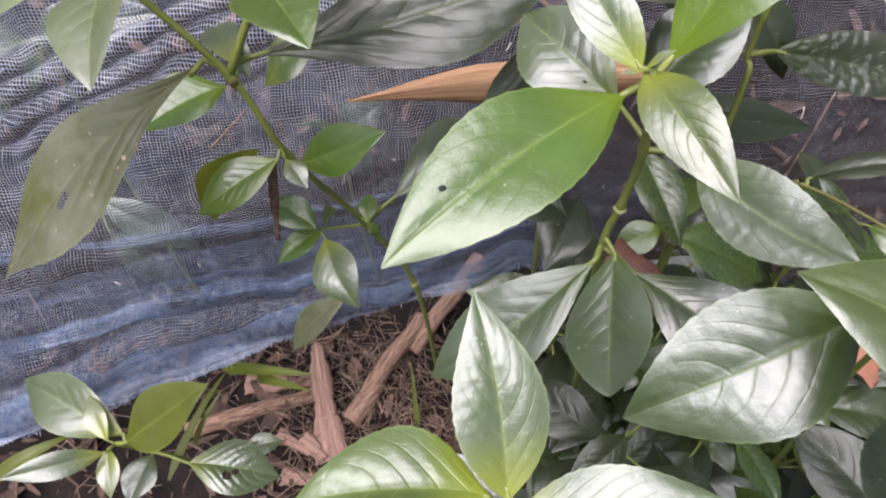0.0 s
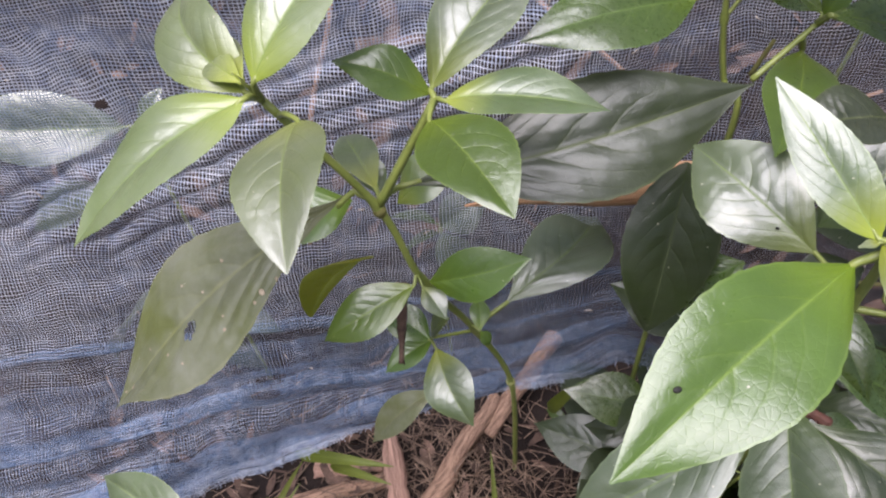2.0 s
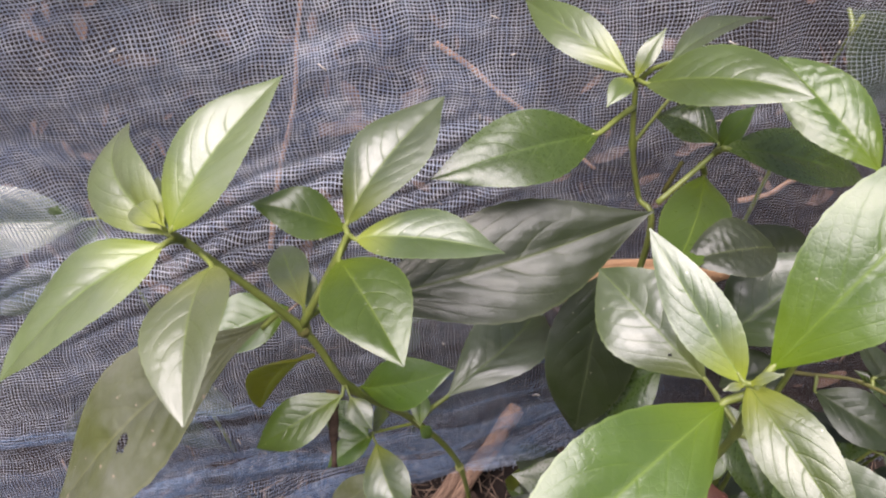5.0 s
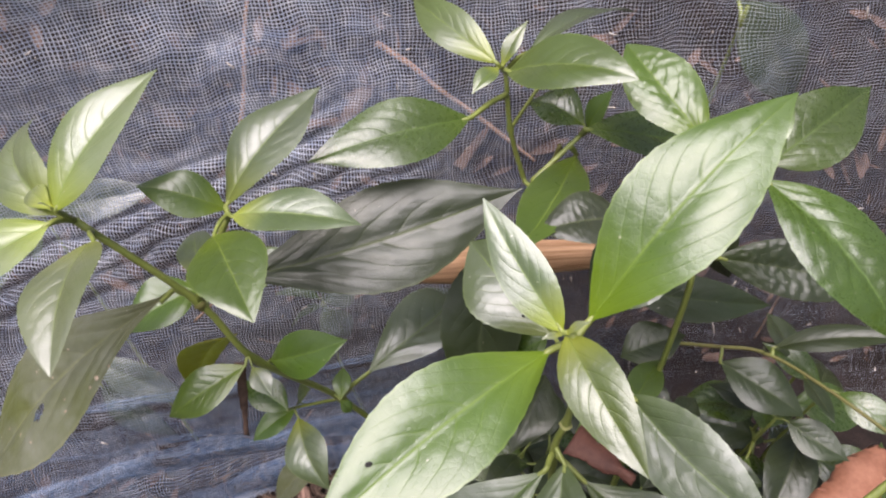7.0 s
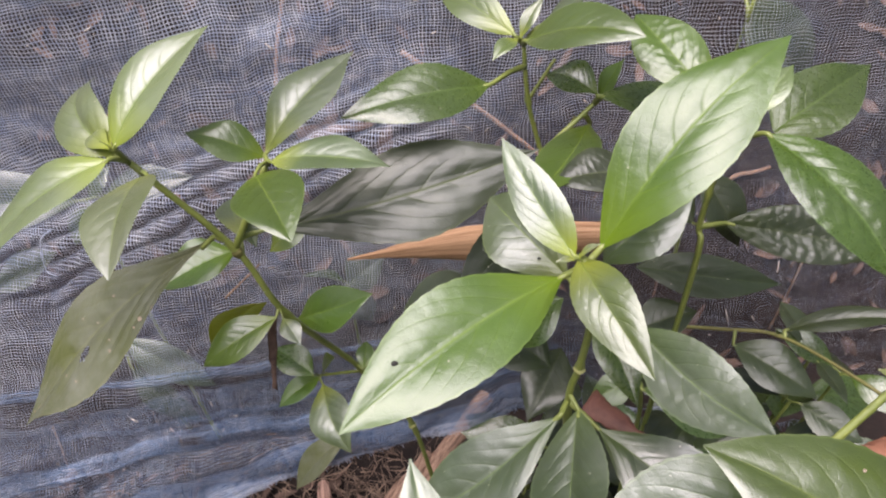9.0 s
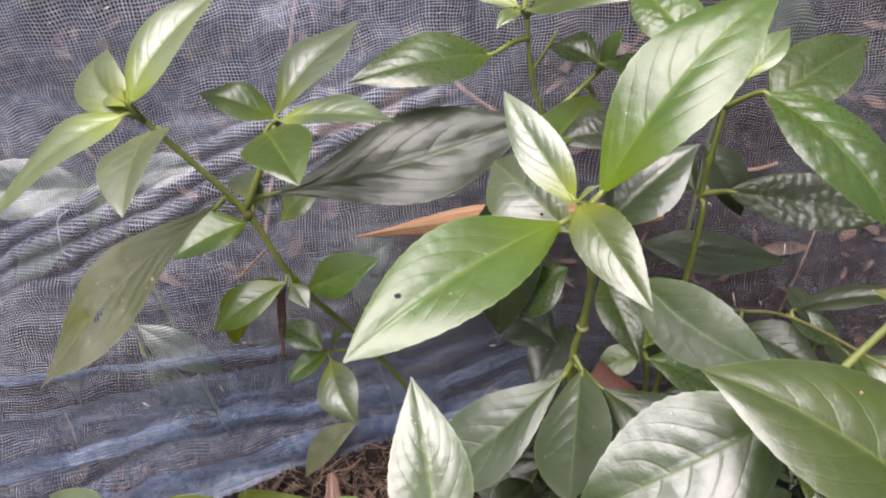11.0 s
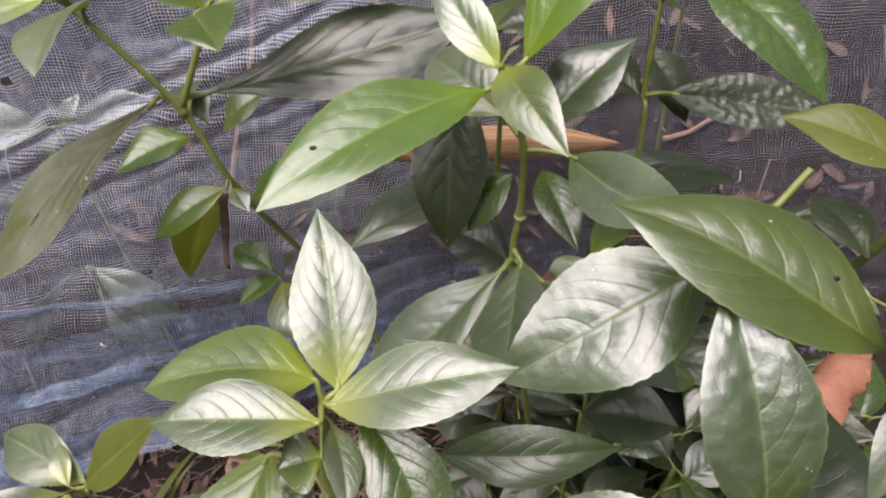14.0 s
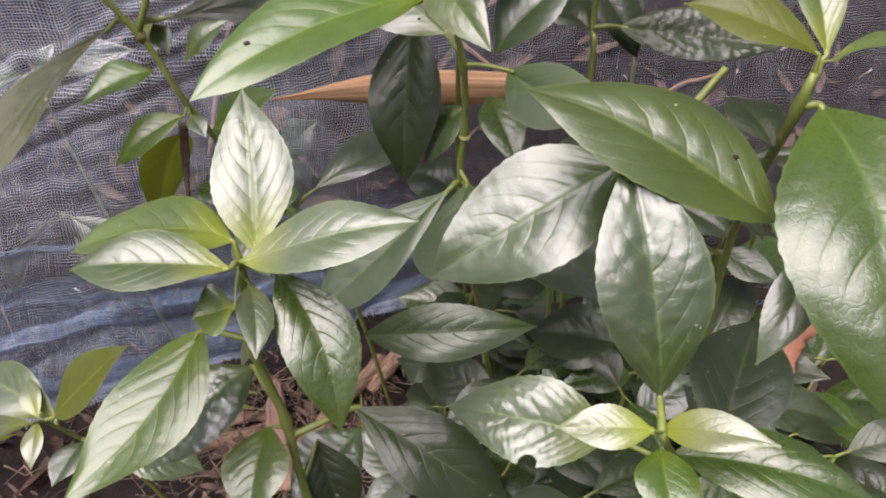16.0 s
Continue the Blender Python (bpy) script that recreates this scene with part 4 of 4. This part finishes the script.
dot_on(E1, (0.171, 0.118, 0.428), 0.0013, "dark brown spot")
dot_on(E1, (0.156, 0.126, 0.447), 0.0008, "pale speck", SCAR, "speck", 0.25)
dot_on(M6, (0.058, 0.229, 0.447), 0.0008, "black dot")
for x, y, z, r in ((-0.136, 0.218, 0.417, 0.0017), (-0.139, 0.219, 0.411, 0.0010), (-0.150, 0.216, 0.396, 0.0012), (-0.133, 0.222, 0.424, 0.0010)):
    dot_on(O1, (x, y, z), r, "pale papery scar", SCAR, "scar", 0.12)
for along, across, r in ((0.42, 0.30, 0.0009), (0.52, 0.10, 0.0007), (0.58, 0.42, 0.0008), (0.70, -0.30, 0.0009), (0.78, 0.20, 0.0006), (0.90, -0.1, 0.0012), (0.94, 0.3, 0.0007), (0.35, -0.35, 0.0006), (0.66, -0.62, 0.0008), (0.48, -0.5, 0.0007)):
    spot = O1.data.vertices[round(along * 128) * 41 + round((across + 1) * 20)].co
    dot_on(O1, spot, r, "pale papery scar", SCAR, "scar", 0.12)

back = plant("tall herb plant standing close to the net")
stem(back, [(0.075, 0.345, -0.005), (0.066, 0.340, 0.25), (0.072, 0.3296, 0.4139), (0.0649, 0.3401, 0.4355), (0.057, 0.34, 0.466), (0.054, 0.344, 0.496)], 0.0018, 0.0011, nodes=(0.8,))
stem(back, [(0.057, 0.34, 0.466), (0.071, 0.346, 0.487)], 0.0010, 0.0008)
stem(back, [(0.079, 0.346, 0.434), (0.084, 0.345, 0.453)], 0.0012, 0.0010, TWIG)
stem(back, [(0.067, 0.315, 0.451), (0.092, 0.329, 0.470)], 0.0015, 0.0012)
leaf(back, "d", (0.0371, 0.3204, 0.4852), (-0.0342, 0.2843, 0.4858), 0.0338, turn=-15, arch=0.057, fold=0.18, bow=-0.006, wide=0.93, shape=1.03)
leaf(back, "y", (0.0494, 0.3417, 0.5020), (0.0061, 0.3991, 0.5106), 0.0209, turn=-28, arch=0.100, fold=0.25, bow=-0.019, wide=0.85, shape=1.02)
leaf(back, "y", (0.052, 0.338, 0.502), (0.064, 0.350, 0.519), 0.0087)
leaf(back, "y", (0.050, 0.337, 0.502), (0.038, 0.320, 0.498), 0.0102)
leaf(back, "h", (0.0544, 0.3300, 0.5037), (0.1043, 0.2888, 0.5214), 0.0320, turn=14, arch=0.093, fold=0.25, bow=-0.007, wide=0.95, shape=0.89)
leaf(back, "p", (0.0645, 0.3343, 0.5112), (0.1203, 0.3740, 0.5112), 0.0223, turn=-27, arch=0.112, fold=0.25, bow=0.006, wide=0.88, shape=1.05)
leaf(back, "d", (0.0929, 0.3309, 0.4734), (0.0657, 0.3456, 0.4786), 0.0262, turn=1, arch=0.137, fold=0.27, bow=0.007, wide=0.92, shape=1.03)
leaf(back, "d", (0.0920, 0.3210, 0.4774), (0.1795, 0.3511, 0.4381), 0.0288, turn=11, arch=0.069, fold=0.24, bow=0.014, wide=0.82, shape=1.02)
leaf(back, "m", (0.095, 0.333, 0.469), (0.105, 0.333, 0.492), 0.0127)
leaf(back, "m", (0.0902, 0.3296, 0.4569), (0.0554, 0.2487, 0.4623), 0.0282, turn=4, arch=0.025, fold=0.23, bow=-0.032, wide=0.97, shape=1.05)

right = plant("herb plant with blistered dark green leaves near the net")
stem(right, [(0.140, 0.320, -0.005), (0.143, 0.300, 0.2), (0.149, 0.290, 0.387), (0.149, 0.297, 0.412), (0.1505, 0.297, 0.440), (0.152, 0.296, 0.4636)], 0.0018, 0.0012, nodes=(0.75,))
leaf(right, "m", (0.1358, 0.2835, 0.4939), (0.1080, 0.3341, 0.5143), 0.0303, turn=-16, arch=0.065, fold=0.25, bow=-0.025, wide=0.99, shape=0.89, puff=0.9, blister=0.7)
leaf(right, "d", (0.1615, 0.2774, 0.4798), (0.2080, 0.2208, 0.4409), 0.0412, turn=0, arch=0.106, fold=0.22, bow=0.013, wide=0.96, shape=0.95, puff=0.8, blister=0.6)
leaf(right, "y", (0.1569, 0.2900, 0.4812), (0.1791, 0.3100, 0.4978), 0.0150)
leaf(right, "d", (0.1860, 0.3254, 0.4533), (0.2473, 0.3706, 0.4701), 0.0398, turn=10, arch=0.032, fold=0.21, bow=0.006, wide=0.70, shape=1.02)
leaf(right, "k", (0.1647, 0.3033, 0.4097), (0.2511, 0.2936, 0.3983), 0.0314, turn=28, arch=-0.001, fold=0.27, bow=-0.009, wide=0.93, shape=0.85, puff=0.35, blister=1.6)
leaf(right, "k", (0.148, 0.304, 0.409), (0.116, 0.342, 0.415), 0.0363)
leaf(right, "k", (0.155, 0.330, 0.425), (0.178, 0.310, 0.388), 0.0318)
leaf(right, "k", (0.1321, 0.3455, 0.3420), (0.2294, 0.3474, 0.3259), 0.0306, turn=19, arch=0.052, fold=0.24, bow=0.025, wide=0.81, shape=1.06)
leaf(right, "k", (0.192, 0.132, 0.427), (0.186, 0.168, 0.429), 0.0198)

trailer = plant("trailing yellowish herb shoot low before the net")
stem(trailer, [(0.150, 0.372, 0.262), (0.207, 0.355, 0.275), (0.238, 0.345, 0.280), (0.266, 0.310, 0.286), (0.300, 0.262, 0.288)], 0.0014, 0.0011, TWIG, nodes=(0.5,))
leaf(trailer, "k", (0.243, 0.347, 0.283), (0.318, 0.336, 0.306), 0.022, turn=-10)
leaf(trailer, "k", (0.210, 0.345, 0.270), (0.262, 0.312, 0.252), 0.036, turn=10)
leaf(trailer, "d", (0.236, 0.343, 0.284), (0.231, 0.338, 0.293), 0.006)

sprout = plant("small herb sprout with pale green leaves on bare soil")
stem(sprout, [(-0.185, 0.235, -0.005), (-0.195, 0.220, 0.10), (-0.213, 0.194, 0.189)], 0.0018, 0.0012)
leaf(sprout, "w", (-0.2138, 0.2037, 0.1820), (-0.3032, 0.2473, 0.1766), 0.0379, turn=-14, arch=0.100, fold=0.25, bow=0.019, wide=0.92, shape=1.06)
leaf(sprout, "g", (-0.2043, 0.1926, 0.1943), (-0.1362, 0.2033, 0.2531), 0.0372, turn=8, arch=0.050, fold=0.24, bow=0.015, wide=0.99, shape=1.01)
leaf(sprout, "w", (-0.2110, 0.1832, 0.2006), (-0.2601, 0.1586, 0.2168), 0.0165, turn=-17, arch=0.102, fold=0.25, bow=-0.007, wide=0.94, shape=1.04)
leaf(sprout, "b", (-0.219, 0.196, 0.190), (-0.239, 0.225, 0.197), 0.0143)
leaf(sprout, "b", (-0.214, 0.189, 0.194), (-0.208, 0.161, 0.181), 0.0149)
leaf(sprout, "s", (-0.1758, 0.1958, 0.1565), (-0.1168, 0.1961, 0.1334), 0.0382, turn=-7, arch=0.103, fold=0.25, bow=-0.002, wide=0.94, shape=1.05, hole=((0.42, 0.35, 0.0032), (0.50, 0.15, 0.0024)), label="dusty leaf with a dark bite")
leaf(sprout, "w", (-0.145, 0.214, 0.139), (-0.119, 0.223, 0.135), 0.0166)
leaf(sprout, "p", (-0.202, 0.201, 0.157), (-0.212, 0.169, 0.149), 0.0252)

sheath([(-0.057, 0.333, 0.357), (0.0, 0.350, 0.355), (0.075, 0.372, 0.345), (0.155, 0.390, 0.333)], (0.001, 0.006, 0.014, 0.023, 0.025, 0.023, 0.020, 0.003), "dry tan bamboo sheath caught against the net")


# low plants that fill the bed
def low_plant(x, y, height, seed, kinds, size=1.0, pairs=4, label="low herb plant with broad dark leaves in the shade"):
    rnd = random.Random(seed)
    root = plant(label)
    top = Vector((x + rnd.uniform(-0.015, 0.015), y - 0.02 - rnd.uniform(0, 0.03), height))
    foot = Vector((x, y, -0.004))
    stem(root, [foot, foot.lerp(top, 0.5) + Vector((rnd.uniform(-0.008, 0.008), 0.006, 0)), top], 0.0019, 0.0011)
    turn0 = rnd.uniform(0, 3.14)
    for k in range(pairs):
        f = 1 - 0.62 * (k / max(1, pairs - 1)) ** 1.1
        c = foot.lerp(top, f)
        a = turn0 + k * math.pi / 2 + rnd.uniform(-0.3, 0.3)
        for side_turn in (0, math.pi):
            ln = size * rnd.uniform(0.85, 1.15) * (0.034 + 0.036 * min(1, (k + 0.4) / 1.6))
            d = Vector((math.cos(a + side_turn), math.sin(a + side_turn), 0))
            b = c + d * (0.006 + 0.008 * min(k, 1)) + Vector((0, 0, 0.002))
            t = b + d * ln * 0.93 + Vector((0, 0, ln * rnd.uniform(-0.38, 0.22)))
            leaf(root, rnd.choice(kinds), b, t, ln * rnd.uniform(0.44, 0.54), rnd.uniform(-18, 18), rnd.uniform(0.03, 0.12), rnd.uniform(0.12, 0.28), rnd.uniform(0.3, 0.8))
    return root


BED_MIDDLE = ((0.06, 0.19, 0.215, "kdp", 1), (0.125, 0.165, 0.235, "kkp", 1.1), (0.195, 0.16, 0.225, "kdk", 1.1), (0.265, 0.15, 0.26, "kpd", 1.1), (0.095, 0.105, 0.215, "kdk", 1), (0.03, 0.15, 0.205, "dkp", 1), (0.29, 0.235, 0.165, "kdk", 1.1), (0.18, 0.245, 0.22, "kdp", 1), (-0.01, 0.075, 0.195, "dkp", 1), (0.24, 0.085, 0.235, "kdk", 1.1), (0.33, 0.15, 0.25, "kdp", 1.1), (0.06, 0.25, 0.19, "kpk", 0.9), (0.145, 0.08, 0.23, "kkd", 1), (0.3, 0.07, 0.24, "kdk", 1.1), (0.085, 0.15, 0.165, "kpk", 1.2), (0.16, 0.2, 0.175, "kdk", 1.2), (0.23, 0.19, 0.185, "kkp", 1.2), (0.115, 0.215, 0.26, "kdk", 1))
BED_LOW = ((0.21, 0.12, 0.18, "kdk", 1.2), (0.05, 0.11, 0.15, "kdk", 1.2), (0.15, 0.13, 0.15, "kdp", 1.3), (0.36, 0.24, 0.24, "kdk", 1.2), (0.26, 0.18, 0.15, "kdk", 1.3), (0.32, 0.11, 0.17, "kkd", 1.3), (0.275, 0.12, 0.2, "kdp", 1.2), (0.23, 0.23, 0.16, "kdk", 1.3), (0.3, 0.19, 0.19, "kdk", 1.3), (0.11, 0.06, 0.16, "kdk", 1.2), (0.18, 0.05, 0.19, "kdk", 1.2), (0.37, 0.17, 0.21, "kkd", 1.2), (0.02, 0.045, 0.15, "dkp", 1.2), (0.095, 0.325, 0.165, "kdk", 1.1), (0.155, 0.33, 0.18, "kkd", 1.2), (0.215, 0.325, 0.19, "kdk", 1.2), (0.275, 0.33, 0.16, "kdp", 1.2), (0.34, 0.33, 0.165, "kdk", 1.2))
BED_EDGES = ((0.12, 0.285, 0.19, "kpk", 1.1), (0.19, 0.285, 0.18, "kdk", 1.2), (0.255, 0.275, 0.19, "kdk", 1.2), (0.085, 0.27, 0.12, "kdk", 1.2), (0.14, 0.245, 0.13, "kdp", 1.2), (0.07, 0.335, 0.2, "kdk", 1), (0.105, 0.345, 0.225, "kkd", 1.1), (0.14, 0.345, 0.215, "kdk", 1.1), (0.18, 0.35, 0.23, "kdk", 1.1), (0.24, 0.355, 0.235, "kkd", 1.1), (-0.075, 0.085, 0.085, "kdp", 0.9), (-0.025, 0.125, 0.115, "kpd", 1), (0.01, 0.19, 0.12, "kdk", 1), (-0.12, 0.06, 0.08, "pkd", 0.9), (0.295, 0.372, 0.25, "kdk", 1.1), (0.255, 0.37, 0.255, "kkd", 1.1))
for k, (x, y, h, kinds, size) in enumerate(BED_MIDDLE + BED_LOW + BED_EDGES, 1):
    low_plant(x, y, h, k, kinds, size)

# leaves that show dimly through the net
behind = plant("herb plant growing behind the net, seen through it")
stem(behind, [(-0.270, 0.440, 0.00), (-0.280, 0.430, 0.20), (-0.286, 0.422, 0.342)], 0.0018, 0.0012)
leaf(behind, "p", (-0.292, 0.420, 0.343), (-0.412, 0.404, 0.350), 0.050, turn=-32, arch=0.05)
leaf(behind, "h", (-0.283, 0.423, 0.342), (-0.266, 0.438, 0.364), 0.0150, turn=20)
leaf(behind, "p", (-0.272, 0.424, 0.345), (-0.196, 0.432, 0.358), 0.030, turn=30, arch=0.05)
leaf(behind, "h", (-0.285, 0.419, 0.338), (-0.306, 0.413, 0.302), 0.021, turn=-20)
leaf(behind, "p", (-0.325, 0.412, 0.297), (-0.388, 0.400, 0.260), 0.032, turn=-28, arch=0.05)
low_behind = plant("small herb seedling behind the net, dim through the weave")
stem(low_behind, [(-0.075, 0.440, 0.05), (-0.078, 0.400, 0.20), (-0.076, 0.390, 0.286)], 0.0016, 0.0010)
leaf(low_behind, "p", (-0.076, 0.388, 0.286), (-0.044, 0.392, 0.312), 0.030, turn=40)
leaf(low_behind, "d", (-0.078, 0.388, 0.288), (-0.112, 0.384, 0.296), 0.026, turn=40)
leaf(low_behind, "p", (-0.076, 0.386, 0.282), (-0.060, 0.384, 0.250), 0.026, turn=40)
leaf(low_behind, "d", (-0.078, 0.386, 0.282), (-0.104, 0.380, 0.262), 0.024, turn=40)
shade = plant("old herb plant behind the slack hem of the net")
stem(shade, [(-0.300, 0.440, 0.02), (-0.290, 0.400, 0.15), (-0.275, 0.370, 0.240)], 0.0016, 0.0010)
leaf(shade, "p", (-0.276, 0.368, 0.240), (-0.342, 0.350, 0.158), 0.042, turn=40)
leaf(shade, "p", (-0.270, 0.372, 0.236), (-0.205, 0.372, 0.178), 0.032, turn=40)
leaf(shade, "k", (-0.276, 0.372, 0.200), (-0.224, 0.362, 0.140), 0.028, turn=40)
far_leaf = plant("broad leaved plant behind the far net")
stem(far_leaf, [(0.225, 0.56, 0.15), (0.220, 0.52, 0.35), (0.214, 0.475, 0.470)], 0.0018, 0.0012)
leaf(far_leaf, "k", (0.214, 0.493, 0.466), (0.268, 0.486, 0.393), 0.055, turn=30)


def dry_leaf(base, tip, width, material, label, seed):
    ob = chip(base, tip, width, 0.0006, label, seed, material, "dry_leaf", 0.12)
    return ob


dry_leaf((0.2762, 0.2626, 0.185), (0.342, 0.325, 0.19), 0.044, RUST, "rust red dry leaf hanging among green leaves", 51)
dry_leaf((0.0931, 0.253, 0.318), (0.1246, 0.2313, 0.312), 0.019, DEAD, "brown curled dry leaf lodged below the stems", 52)

dry_leaf((-0.083, 0.257, 0.379), (-0.084, 0.238, 0.341), 0.006, LITTER, "withered dark brown leaf hanging from a stem", 53)


def pale_straw(p, q, r, label):
    line = smooth_line([Vector(p), Vector(p).lerp(Vector(q), 0.5) + Vector((0.001, 0, 0.001)), Vector(q)], 6)
    return tagged(new("straw_stalk", mesh_of("straw_stalk", *tube(line, (r, r * 0.7), 8), STRAW)), label, "straw")


for p, q, w, k in (((-0.171, 0.621), (-0.098, 0.629), 0.022, 61), ((-0.152, 0.665), (-0.114, 0.671), 0.016, 62), ((0.101, 0.674), (0.118, 0.690), 0.012, 63), ((0.020, 0.610), (0.055, 0.640), 0.014, 64), ((0.190, 0.640), (0.230, 0.650), 0.016, 65)):
    dry_leaf(rest(*p, 0.008), rest(*q, 0.010), w, LITTER, "brown dry leaf lying on the bank behind the net", k)
pale_straw((-0.334, 0.326, 0.177), (-0.329, 0.312, 0.137), 0.0008, "pale straw stuck to the lower net")
pale_straw((-0.398, 0.258, 0.092), (-0.366, 0.262, 0.098), 0.0009, "pale straw lying on the net hem")
pale_straw((0.262, 0.402, 0.228), (0.276, 0.414, 0.304), 0.0010, "long pale stalk leaning against the net")
thread = [(-0.262, 0.346, 0.371), (-0.269, 0.341, 0.366), (-0.272, 0.338, 0.352), (-0.274, 0.338, 0.340), (-0.266, 0.336, 0.337)]
part("loose_thread", mesh_of("loose_thread", *tube(smooth_line(thread, 6), (0.0005, 0.0003), 6), EDGE), net, "pale loose thread hanging from the net")
pale_straw((-0.158, 0.350, 0.305), (-0.127, 0.355, 0.334), 0.0009, "pale straw stuck to the net")
low_plant(0.045, 0.395, 0.060, 61, "ym", 0.32, 3, "tiny bright seedling on the soil")

grass = tagged(new("grass_tuft"), "few broad green grass blades under the net hem", "grass")
for p, q, w, b in (((-0.207, 0.324, 0.065), (-0.115, 0.302, 0.094), 0.011, 0.006), ((-0.175, 0.317, 0.061), (-0.116, 0.290, 0.087), 0.009, 0.006), ((-0.217, 0.211, 0.086), (-0.190, 0.304, 0.096), 0.007, 0.010), ((-0.209, 0.245, 0.073), (-0.186, 0.280, 0.105), 0.005, 0.008), ((-0.331, 0.195, 0.120), (-0.282, 0.229, 0.127), 0.012, 0.010), ((-0.029, 0.294, 0.008), (-0.036, 0.339, 0.056), 0.005, 0.004), ((0.018, 0.382, 0.055), (0.052, 0.380, 0.129), 0.012, 0.010)):
    grass_blade(grass, p, q, w, b)
